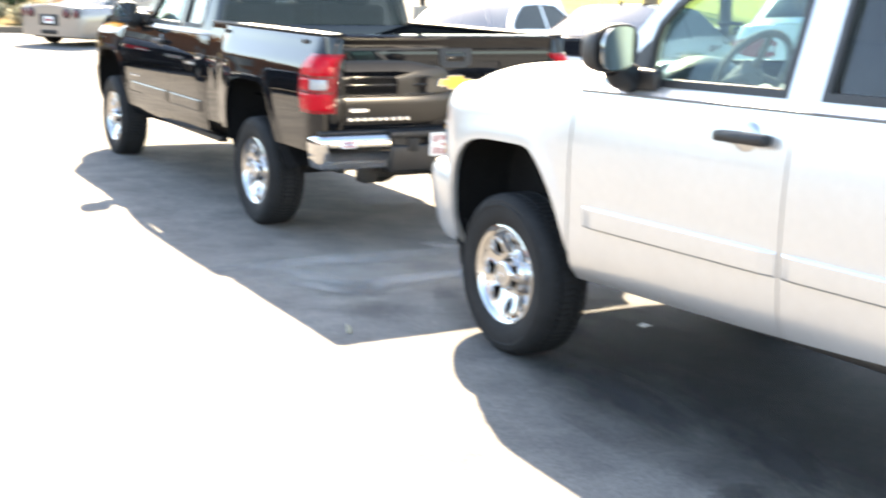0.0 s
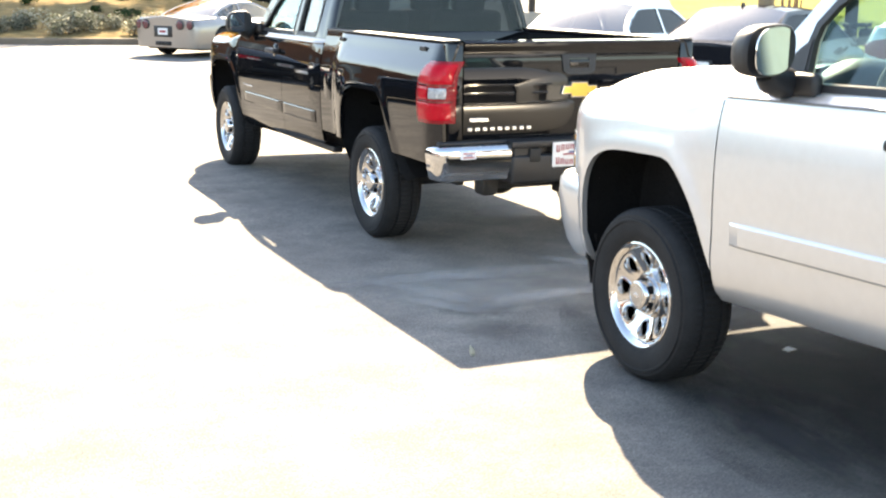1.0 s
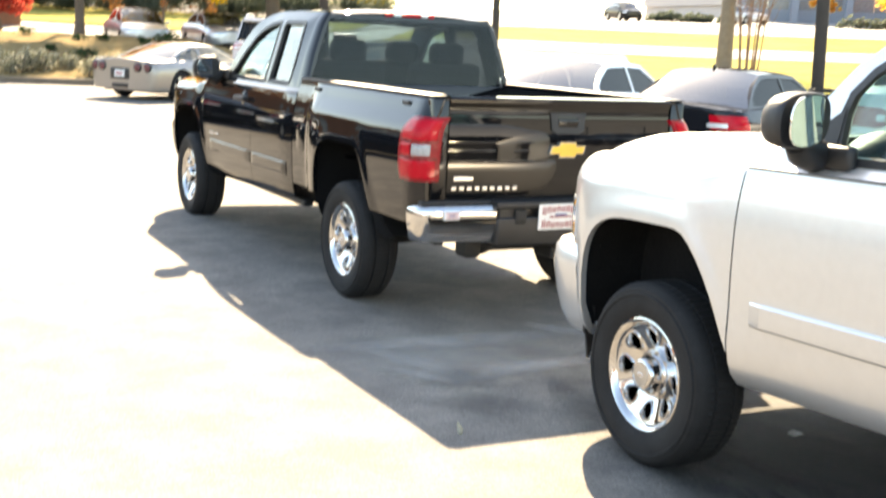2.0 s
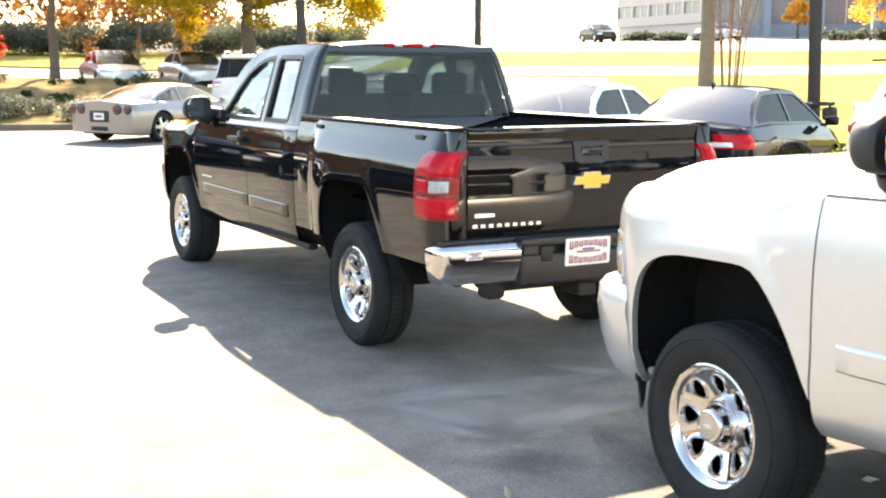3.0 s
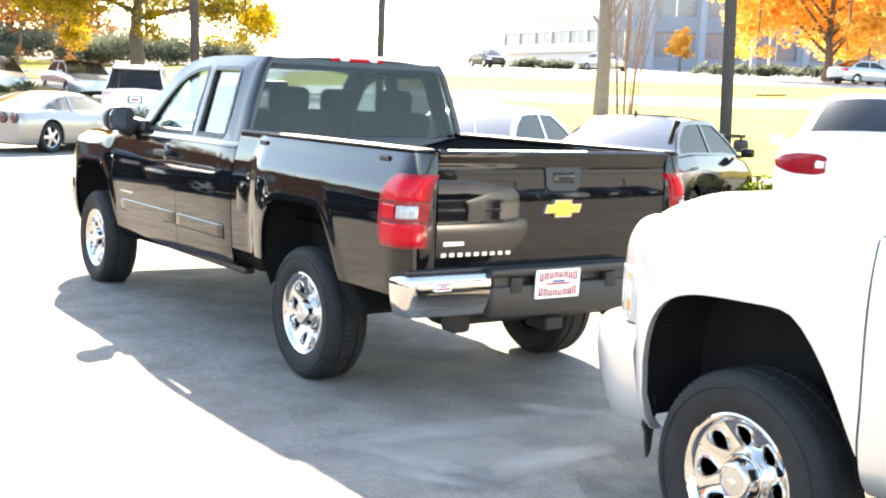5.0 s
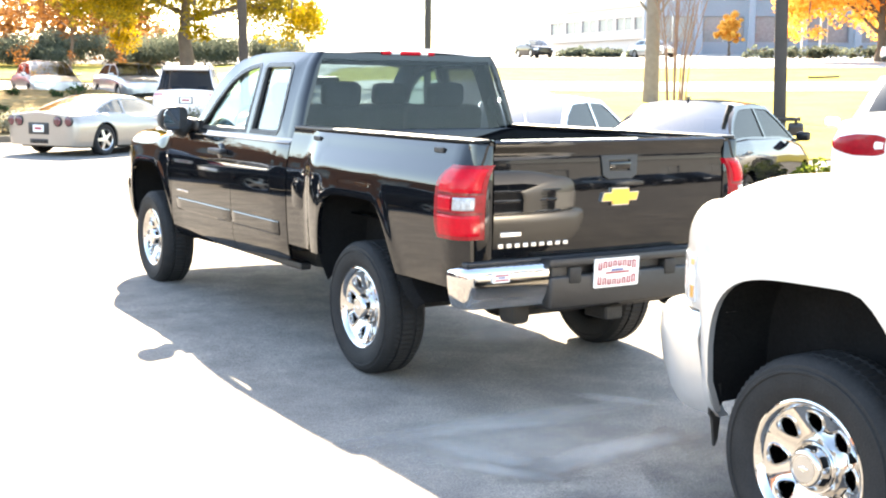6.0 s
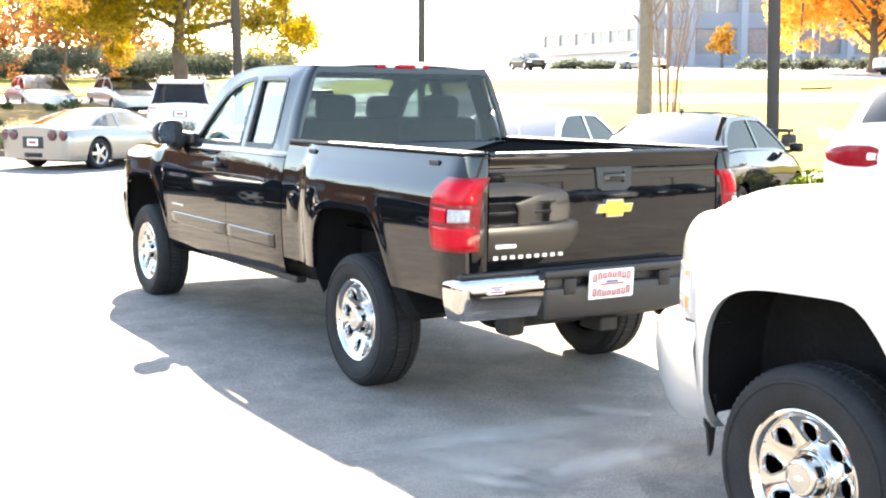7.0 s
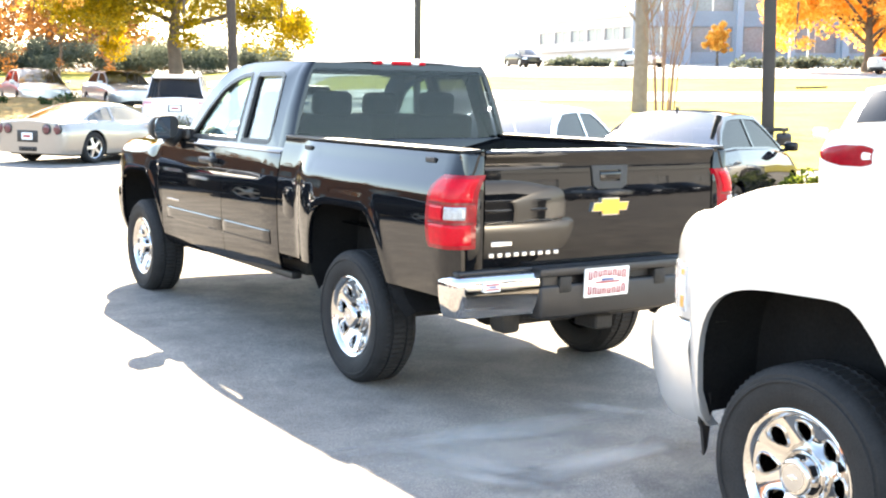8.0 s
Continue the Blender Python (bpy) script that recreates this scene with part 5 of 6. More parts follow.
def strip(name, mat, label, a0, a1, b0, b1, lift, steps=14, bearing=34.0):
    """A sheet of ground between two distances ahead (a) and two to the right (b), laid on the land."""
    ahead, right = Vector((math.sin(radians(bearing)), math.cos(radians(bearing)))), Vector((math.cos(radians(bearing)), -math.sin(radians(bearing))))
    bm = bmesh.new()
    rows = []
    for i in range(steps + 1):
        a = a0 + (a1 - a0) * i / steps
        row = []
        for j in range(41):
            b = b0 + (b1 - b0) * j / 40
            p = Vector((EYE_X, EYE_Y)) + ahead * a + right * b
            row.append(Vector((p.x, p.y, height(p.x, p.y) + lift)))
        rows.append(row)
    quads(bm, rows)
    ob = part(name, bm, mat, None, label, angle=60)
    return tagged(ob, kind="structure")


bearings = list(range(-180, -40, 10)) + list(range(-40, 130, 2)) + list(range(130, 181, 10))
ground = land("ground", ASPHALT, "weathered grey asphalt of a car lot", [0.01, 3, 6, 9, 11, 12, 14, 16, 20, 24, 27, 29.5, 31, 33, 36, 40, 45, 52, 60, 70, 80, 90, 110, 130, 160, 200, 300, 400, 700, 1500, 3000], bearings)
strip("lawn_near", LAWN, "dry yellow-green lawn beside the lot", 22.5, 45.5, 2.5, 60, 0.03)
# the pale road colour also stands for glare on the lawn beside the walkway
strip("walkway", ROAD, "pale walkway across the lawn, widened as painted sun glare", 45.5, 52, -6, 60, 0.05, 3)
strip("lawn_far", LAWN, "dry yellow-green lawn below the road", 52, 67, -8, 70, 0.03)
strip("road", ROAD, "pale sunlit road and parking lot on the slope", 67.05, 128, -60, 150, 0.06)
strip("verge", LAWN, "yellow grass verge behind parked cars", 66, 92, -45, -12, 0.09)
strip("service_road", ROAD, "pale service road behind the planting bed", 44, 64, -40, -8, 0.05)

# kerb and planting bed beyond the sports car
def bed_point(s, t):
    """s along the kerb, t behind it."""
    x, y = -13.78 + 21.96 * s - 0.09 * t, 28.51 - 5.19 * s + 13 * t
    return x, y


def bed_height(s, t):
    x, y = bed_point(s, t)
    return height(x, y) + 0.13 + 0.42 * math.sin(min(1, t * 1.3) * math.pi / 2)


bm = bmesh.new()
quads(bm, [[Vector((*bed_point(i / 30, j / 12), bed_height(i / 30, j / 12) + 0.05 * noise.noise((i * 0.7, j * 0.9, 0)))) for i in range(31)] for j in range(13)])
tagged(part("planting_bed", bm, MULCH, None, "leaf-strewn planting bed behind the kerb", angle=60), kind="structure")
bm = bmesh.new()
rows = []
for i in range(31):
    p = Vector((*bed_point(i / 30, 0), 0))
    z = height(p.x, p.y)
    d = Vector((0.222, 0.975, 0))
    rows.append([p - d * 0.16 + Vector((0, 0, z - 0.02)), p - d * 0.15 + Vector((0, 0, z + 0.12)), p - d * 0.13 + Vector((0, 0, z + 0.15)), p + d * 0.02 + Vector((0, 0, z + 0.155)), p + d * 0.04 + Vector((0, 0, z + 0.0))])
quads(bm, rows)
KERB = material("weathered_kerb", (0.17, 0.125, 0.085), 0.9, vary=0.3, scale=3, bump=0.3, bump_scale=90)
tagged(part("kerb", bm, KERB, None, "weathered brown concrete kerb at the bed", angle=40), kind="structure")

# ---- foliage ----
def leaf_material(name, dark, light, thinness=0.6):
    k = bpy.data.materials.new(name)
    k.use_nodes = True
    nodes, link = k.node_tree.nodes, k.node_tree.links.new
    b = nodes["Principled BSDF"]
    geo, ramp = nodes.new("ShaderNodeNewGeometry"), nodes.new("ShaderNodeValToRGB")
    ramp.color_ramp.elements[0].color, ramp.color_ramp.elements[1].color = (*dark, 1), (*light, 1)
    link(geo.outputs["Random Per Island"], ramp.inputs[0]), link(ramp.outputs[0], b.inputs["Base Color"])
    b.inputs["Roughness"].default_value = 0.7
    b.inputs["Specular IOR Level"].default_value = 0.15
    thin, mix = nodes.new("ShaderNodeBsdfTranslucent"), nodes.new("ShaderNodeMixShader")
    link(ramp.outputs[0], thin.inputs[0])
    mix.inputs[0].default_value = thinness
    link(b.outputs[0], mix.inputs[1]), link(thin.outputs[0], mix.inputs[2]), link(mix.outputs[0], nodes["Material Output"].inputs[0])
    return k


ORANGE = leaf_material("orange_leaves", (0.74, 0.36, 0.06), (0.95, 0.66, 0.17))
YELLOW = leaf_material("yellow_leaves", (0.20, 0.15, 0.008), (0.50, 0.32, 0.012))
OLIVE = leaf_material("olive_leaves", (0.09, 0.085, 0.010), (0.42, 0.31, 0.03))
GREEN = leaf_material("green_leaves", (0.018, 0.036, 0.012), (0.05, 0.085, 0.028), 0.25)
PALE_GREEN = leaf_material("pale_leaves", (0.06, 0.075, 0.035), (0.42, 0.40, 0.32))
LIME = leaf_material("lime_leaves", (0.05, 0.09, 0.012), (0.20, 0.24, 0.04))
RED_LEAF = leaf_material("red_leaves", (0.32, 0.03, 0.03), (0.55, 0.10, 0.06))
STRAW = leaf_material("straw_leaf", (0.6, 0.55, 0.42), (0.66, 0.62, 0.5))
DRY_LEAF = leaf_material("dry_leaves", (0.12, 0.05, 0.015), (0.26, 0.11, 0.03))


def leaves(clumps, count, size, rng):
    """Small bent leaf quads scattered in round clumps: (centre, radius, flatten)."""
    verts, faces = [], []
    weights = [r ** 2 for c, r, f in clumps]
    total = sum(weights)
    for (c, r, f), w in zip(clumps, weights):
        for i in range(max(4, int(count * w / total))):
            d = Vector((rng.gauss(0, 1), rng.gauss(0, 1), rng.gauss(0, 1))).normalized() * r * rng.random() ** 0.45
            p = Vector(c) + Vector((d.x, d.y, d.z * f))
            a = Vector((rng.gauss(0, 1), rng.gauss(0, 1), rng.gauss(0, 0.6))).normalized() * size * rng.uniform(0.6, 1.3)
            b = a.orthogonal().normalized() * a.length * rng.uniform(0.5, 0.8)
            b.rotate(Euler((rng.random() * 6, rng.random() * 6, 0)))
            k = len(verts)
            verts += [p - a, p - b * 0.8, p + a, p + b + Vector((0, 0, size * 0.2))]
            faces.append((k, k + 1, k + 2, k + 3))
    me = bpy.data.meshes.new("leaves")
    me.from_pydata([tuple(v) for v in verts], [], faces)
    return me


def tree(name, x, y, trunk_h, trunk_r, crown_r, crown_h, leafmat, count, size, label, seed, low=None, bark=BARK, lean=0.0, clump=0.9, spray=None):
    rng = random.Random(seed)
    T = thing(name, pose(x, y, height(x, y) - 0.05), label, "tree")
    bm = bmesh.new()
    top = trunk_h + crown_h * 0.55
    n = 8
    pts = [Vector((lean * i / n * top + 0.06 * rng.uniform(-1, 1) * (i > 0), 0.06 * rng.uniform(-1, 1) * (i > 0), top * i / n)) for i in range(n + 1)]
    tube(bm, pts, [trunk_r * (1.35 if i == 0 else 1.0) * (1 - 0.8 * i / n) for i in range(n + 1)], 12)
    part("trunk", bm, bark, T, "rough bark trunk")
    clumps = []
    limbs = []
    hanging = []
    for k in range(13):
        a = k * 2.4 + rng.uniform(-0.4, 0.4)
        z0 = trunk_h * rng.uniform(0.75, 1.0) + crown_h * 0.4 * (k / 13)
        start = Vector((lean * z0, 0, z0))
        reach = crown_r * rng.uniform(0.55, 1.0)
        end = start + Vector((math.cos(a) * reach, math.sin(a) * reach, crown_h * rng.uniform(0.05, 0.6)))
        mid = (start + end) / 2 + Vector((0, 0, crown_h * 0.08))
        limbs.append((start, mid, end))
        for q in range(4):
            c = mid.lerp(end, q / 3) + Vector((rng.uniform(-1, 1), rng.uniform(-1, 1), rng.uniform(-0.5, 0.8))) * crown_r * 0.22
            clumps.append((c, crown_r * rng.uniform(0.16, 0.34) * clump, rng.uniform(0.6, 0.9)))
        if low is not None and k % 2 == 0:
            c = end + Vector((0, 0, low - end.z + rng.uniform(0.2, 1.6)))
            for q in range(5):
                e = end.lerp(c, 0.35 + 0.16 * q) + Vector((rng.uniform(-1, 1), rng.uniform(-1, 1), rng.uniform(-0.4, 0.4))) * crown_r * 0.13
                (hanging if spray else clumps).append((e, crown_r * rng.uniform(0.05, 0.12), rng.uniform(0.6, 1.1)))
            limbs.append((end, (end + c) / 2 + Vector((0.1, 0, 0)), c))
    for start, mid, end in limbs:
        bm = bmesh.new()
        tube(bm, [start, mid, end], [trunk_r * 0.36, trunk_r * 0.22, trunk_r * 0.07], 7)
        part("limb", bm, bark, T)
    for i in range(9):
        clumps.append((Vector((lean * top, 0, trunk_h + crown_h * (0.18 + 0.1 * i))) + Vector((rng.uniform(-1, 1), rng.uniform(-1, 1), 0)) * crown_r * 0.4, crown_r * rng.uniform(0.3, 0.42), 0.8))
    me = leaves(clumps, count, size, rng)
    me.materials.append(leafmat)
    o = new("crown", me)
    o.parent = T
    tagged(o, "crown of autumn leaves")
    if hanging:
        me = leaves(hanging, count // 5, size, rng)
        me.materials.append(spray)
        o = new("leaf_spray", me)
        o.parent = T
        tagged(o, "hanging sprays of bright yellow leaves")
    return T


def shrub(name, x, y, z, r, leafmat, count, size, label, seed, flat=0.75, wide=1.0, turn=0.0):
    rng = random.Random(seed)
    T = thing(name, pose(x, y, z, 0, 0, turn), label, "shrub")
    clumps = [(Vector((rng.uniform(-1, 1) * r * wide * 0.75, rng.uniform(-1, 1) * r * 0.6, r * flat * rng.uniform(0.35, 0.85))), r * rng.uniform(0.35, 0.6), flat) for _ in range(max(6, int(7 * wide)))]
    me = leaves(clumps, count, size, rng)
    me.materials.append(leafmat)
    o = new("foliage", me)
    o.parent = T
    bm = bmesh.new()
    for k in range(5):
        a = k * 1.3
        tube(bm, [(0.04 * math.cos(a) + wide * r * 0.3 * (k - 2) / 2, 0.04 * math.sin(a), -0.03), (r * 0.4 * math.cos(a) + wide * r * 0.3 * (k - 2) / 2, r * 0.4 * math.sin(a), r * flat)], [0.015, 0.006], 5)
    tagged(part("woody_base", bm, BARK, T), kind="stuff")
    return T


def at(az, d):
    return spot(az, d)[:2]


tree("tree", *at(19.45, 52), 3.5, 0.38, 6.4, 5.8, OLIVE, 76000, 0.085, "broad tree with olive and yellow autumn leaves", 3, low=2.4, spray=YELLOW)
tree("tree", *at(10.6, 45), 4.2, 0.2, 3.4, 5.2, ORANGE, 26000, 0.08, "slim tree with orange autumn leaves in the bed", 5, low=3.0)
tree("tree", *at(14.3, 62), 3.0, 0.09, 3.6, 6.0, DRY_LEAF, 22000, 0.08, "rust-coloured tree with thin foliage", 8, low=0.5)
tree("tree", *at(7.0, 60), 1.0, 0.10, 1.5, 2.0, RED_LEAF, 5000, 0.11, "small tree with red autumn leaves", 11, low=0.8)
tree("tree", *at(51.6, 88), 1.9, 0.36, 7.2, 9.0, ORANGE, 46000, 0.18, "large spreading tree with orange autumn leaves", 15, low=0.9, clump=1.05)
tree("tree", *at(44.95, 112), 1.3, 0.14, 1.1, 2.6, ORANGE, 5000, 0.14, "small rounded tree with orange leaves", 17)
tree("tree", *at(58.0, 95), 2.2, 0.42, 8.0, 9.0, ORANGE, 14000, 0.24, "tree with orange autumn leaves by the road", 19, low=2.6)

# bare tree with a stout pale trunk, and a clump of thin stems beside it
bx, by, bz = spot(41.45, 40)
T = thing("tree", pose(bx, by, bz - 0.05), "bare tree with a stout pale grey trunk", "tree")
bm = bmesh.new()
tube(bm, [(0, 0, 0), (0.02, 0, 2), (-0.03, 0, 4), (-0.08, 0.05, 6.5)], [0.28, 0.235, 0.21, 0.14], 14)
part("trunk", bm, PALE_BARK, T)
rng = random.Random(21)
for k in range(16):
    a, z0 = k * 2.4, 2.6 + 0.2 * k
    bm = bmesh.new()
    tube(bm, [(0, 0, z0), (0.7 * math.cos(a), 0.7 * math.sin(a), z0 + 0.9), (1.5 * math.cos(a + 0.2), 1.5 * math.sin(a + 0.2), z0 + 2.0)], [0.06, 0.035, 0.012], 6)
    part("limb", bm, PALE_BARK, T)
sx, sy, sz = spot(42.6, 39)
T = thing("sapling_clump", pose(sx, sy, sz - 0.05), "clump of thin bare reddish stems", "tree")
for k in range(10):
    a = k * 2.4 + 0.3 * (k % 3)
    r = 0.09 + 0.05 * (k % 4)
    bm = bmesh.new()
    tube(bm, [(1.6 * r * math.cos(a), 1.6 * r * math.sin(a), 0), (2.4 * r * math.cos(a), 2.2 * r * math.sin(a), 1.6), (4.4 * r * math.cos(a) + 0.1, 4.4 * r * math.sin(a), 3.4), (6 * r * math.cos(a + 0.3), 6 * r * math.sin(a + 0.3), 4.8)], [0.032, 0.026, 0.018, 0.006], 6)
    part("stem", bm, STEM_BARK, T)
    for q in range(16):
        bm = bmesh.new()
        z = 1.5 + 0.22 * q
        p = Vector(((2.0 + 0.55 * z) * r * math.cos(a), (2.0 + 0.55 * z) * r * math.sin(a), z))
        b = a + q * 2.0
        tube(bm, [p, p + Vector((0.22 * math.cos(b), 0.22 * math.sin(b), 0.35)), p + Vector((0.34 * math.cos(b + 0.3), 0.34 * math.sin(b + 0.3), 0.75))], [0.011, 0.007, 0.003], 5)
        part("twig", bm, STEM_BARK, T)

# shrubs in the planting bed
rng = random.Random(31)
for k in range(26):
    s, t = rng.uniform(0.28, 0.98), rng.uniform(0.28, 0.95)
    x, y = bed_point(s, t)
    shrub("shrub", x, y, bed_height(s, t) - 0.02, rng.uniform(0.22, 0.42), GREEN, 260, 0.045, "small dark green clipped shrub on mulch", 100 + k)
for k in range(30):
    s, t = 0.30 + 0.022 * k, 0.06 + 0.035 * (k % 4)
    x, y = bed_point(s, t)
    shrub("shrub", x, y, bed_height(s, t) - 0.03, rng.uniform(0.44, 0.60), PALE_GREEN, 1000, 0.04, "loose pale green shrub along the kerb", 200 + k, flat=0.85)
# far hedges and woods
HEDGE_GREEN = leaf_material("hedge_leaves", (0.07, 0.085, 0.06), (0.14, 0.16, 0.12))
for az, d, r, wide in ((9, 88, 2.5, 4), (13.5, 90, 2.9, 4), (18, 91, 2.9, 4), (21.0, 92, 2.6, 3)):
    x, y, z = spot(az, d)
    shrub("hedge", x, y, z, r, HEDGE_GREEN, 26000, 0.085, "dark green hedge beyond the road", int(300 + az), wide=wide, turn=-az)
for az, d, r, wide in ((38.2, 101, 0.9, 3), (40.0, 102, 0.9, 3), (50, 100, 1.2, 5), (54, 100, 1.2, 5), (47.6, 100, 1.1, 4)):
    x, y, z = spot(az, d)
    shrub("hedge", x, y, z, r, HEDGE_GREEN, 1200, 0.18, "clipped green hedge along a far building", int(400 + az * 2), wide=wide, turn=-az)
rng = random.Random(41)
clumps = []
for k in range(230):
    az = rng.uniform(-30, 18.5)
    x, y, z = spot(az, rng.uniform(90, 125))
    clumps.append((Vector((x, y, z + rng.uniform(0.5, 9.5) * smooth((20 - az) / 5))), rng.uniform(1.8, 3.2), 0.9))
me = leaves(clumps, 60000, 0.3, rng)
me.materials.append(DRY_LEAF)
tagged(new("far_woods", me), "olive and brown woods in the distance", "woods", kind="stuff")

# ---- poles ----
POLE = material("dark_pole", (0.03, 0.026, 0.024), 0.6, 0.2, vary=0.25, scale=6, bump=0.2)
WOOD_POLE = material("pole_wood", (0.05, 0.036, 0.027), 0.85, vary=0.3, scale=6, bump=0.5, bump_scale=30)
px, py = 9.43, 6.26
T = thing("lamp_post", pose(px, py, height(px, py), 0, -1.5, -47), "dark square steel lamp post with low floodlights", "lamp post", "posts")
bm = bmesh.new()
rbox(bm, -0.092, 0.092, -0.092, 0.092, 0.0, 8.0, 0.012)
part("shaft", bm, POLE, T)
bm = bmesh.new()
rbox(bm, -0.22, 0.22, -0.22, 0.22, -0.3, 0.08, 0.02)
part("footing", bm, CONCRETE, T, "concrete footing")
bm = bmesh.new()
rbox(bm, -0.12, 0.30, -0.13, -0.10, 1.02, 1.08, 0.01)
part("cross_bar", bm, POLE, T)
for s in (-1, 1):
    bm = bmesh.new()
    rbox(bm, -0.11, 0.11, -0.08, 0.08, -0.08, 0.09, 0.04, 3)
    rbox(bm, -0.02, 0.02, -0.02, 0.02, 0.08, 0.18, 0.004, 1)
    part("floodlight", bm, POLE, T, "dark floodlight housing", at=pose(0.10 + s * 0.13, -0.17, 0.90, 20))
px, py = 11.22, 19.28
T = thing("lamp_post", pose(px, py, height(px, py)), "slim dark lamp post", "lamp post", "posts")
bm = bmesh.new()
rbox(bm, -0.07, 0.07, -0.07, 0.07, 0, 8, 0.01)
part("shaft", bm, POLE, T)
bm = bmesh.new()
rbox(bm, -0.2, 0.2, -0.2, 0.2, -0.3, 0.5, 0.03)
part("footing", bm, CONCRETE, T)
px, py = 11.24, 30.89
T = thing("utility_pole", pose(px, py, height(px, py), 0, -1.5, 0), "brown wooden utility pole", "pole", "posts")
bm = bmesh.new()
tube(bm, [(0, 0, -0.2), (0, 0, 4), (0.02, 0, 9)], [0.165, 0.15, 0.12], 16)
part("shaft", bm, WOOD_POLE, T)
for az, d in ((48.2, 104), (49.0, 106), (36.3, 112), (34.0, 118)):
    x, y, z = spot(az, d)
    T = thing("flag_pole", pose(x, y, z), "thin pale pole before a building", "pole", "far poles")
    bm = bmesh.new()
    tube(bm, [(0, 0, -0.2), (0, 0, 12)], [0.09, 0.06], 8)
    part("shaft", bm, ALLOY, T)

# ---- far buildings ----
PALE_WALL = material("pale_masonry", (0.58, 0.50, 0.46), 0.85, vary=0.1, scale=0.4, bump=0.3, bump_scale=8)
BLUE_WALL = material("blue_grey_panels", (0.22, 0.25, 0.30), 0.6, vary=0.12, scale=0.4)
BROWN_WALL = material("brown_brick", (0.22, 0.09, 0.045), 0.85, vary=0.25, scale=1.5, bump=0.4, bump_scale=14)
GREY_WALL = material("grey_render", (0.16, 0.165, 0.175), 0.85, vary=0.25, scale=1.5, bump=0.4, bump_scale=14)
DARK_PANE = material("dark_window", (0.17, 0.18, 0.20), 0.3, 0.0, 0.25, vary=0.3, scale=0.3)


def building(name, m, L, D, storeys, floor_h, bay, wall, label, window=(0.62, 0.55), columns_out=0.0, roof=True):
    """A block with real openings on its long front (towards -y): one panel to a bay and storey, each with its pane."""
    T = thing(name, m, label, "building")
    n = max(1, int(L / bay))
    w = L / n
    H = storeys * floor_h
    bm = bmesh.new()
    rbox(bm, -L / 2, L / 2, 0.35, D, -2, H, 0.02, 1)
    part("block", bm, wall, T)
    bm = bmesh.new()
    rbox(bm, -L / 2 - 0.15, L / 2 + 0.15, -0.15, D + 0.15, H, H + 0.55, 0.05, 1)
    part("parapet", bm, wall, T)
    ww, wh = w * window[0] / 2, floor_h * window[1]
    first = None
    for k in range(storeys):
        for i in range(n):
            x = -L / 2 + w * (i + 0.5)
            mm = pose(x, 0, k * floor_h)
            if first is None:
                bm = bmesh.new()
                z0 = floor_h * 0.3
                sheet(bm, [(-w / 2, 0), (w / 2, 0), (w / 2, floor_h), (-w / 2, floor_h)], [[(-ww, z0), (ww, z0), (ww, z0 + wh), (-ww, z0 + wh)]], lambda a, b, d: Vector((a, d, b)), 0.36)
                p = part("wall_panel", bm, wall, T, at=mm)
                bm = bmesh.new()
                rbox(bm, -ww, ww, 0.20, 0.24, z0, z0 + wh, 0)
                g = part("window", bm, DARK_PANE, p)
                bm = bmesh.new()
                rbox(bm, -0.04, 0.04, 0.14, 0.20, z0, z0 + wh, 0)
                f = part("mullion", bm, ALLOY, p)
                first = (p, g, f)
            else:
                p = again(first[0], T, mm)
                again(first[1], p, Matrix()), again(first[2], p, Matrix())
    if columns_out:
        for i in range(0, n + 1):
            bm = bmesh.new()
            rbox(bm, -0.35, 0.35, -columns_out, -columns_out + 0.7, -2, H, 0.03, 1)
            part("column", bm, wall, T, at=pose(-L / 2 + w * i, 0, 0))
        bm = bmesh.new()
        rbox(bm, -L / 2 - 0.4, L / 2 + 0.4, -columns_out - 0.3, 0.0, H - 0.3, H + 0.7, 0.04, 1)
        part("canopy", bm, wall, T)
    return T


def facing(az, d, turn=0, dz=0.0):
    x, y, z = spot(az, d)
    return pose(x, y, z + dz, 0, 0, -az + turn)


lx, ly, lz = spot(36.6, 172)
building("office_building", pose(lx, ly, lz + 1.2, 0, 0, -97.6) @ pose(17, 0, 0), 34, 14, 1, 4.0, 4.25, PALE_WALL, "long pale masonry building with a row of dark windows", (0.86, 0.38))
building("office_building", facing(47.0, 128, 6), 26, 16, 3, 4.2, 4.4, BLUE_WALL, "blue-grey building with columns and dark windows", (0.8, 0.62), 2.4)
building("office_building", facing(58.0, 150, 0), 40, 16, 2, 4.2, 5.0, PALE_WALL, "pale building behind orange trees")
# the showroom on the other side of the lane, behind the camera
building("showroom", pose(-46, -2, 0, 0, 0, -90) @ pose(0, 0, 0, 0, 0, 180), 110, 10, 1, 5.2, 6.0, BROWN_WALL, "brown brick showroom across the lane", (0.3, 0.35))

# ---- far parked cars ----
rng = random.Random(51)
for k, (az, d, turn, mt, lb) in enumerate(((35.9, 96, 195, DARK_PAINT, "dark car in the far parking lot"), (53.2, 80, 100, GREY_PAINT, "grey car in the far parking lot"), (41.5, 100, 185, GREY_PAINT, "grey car in the far parking lot"))):
    x, y, z = spot(az, d)
    car("car", heading(x, y, turn, z + 0.06), mt, lb, "car", "cars in the far lot", detail=False, H=1.5)
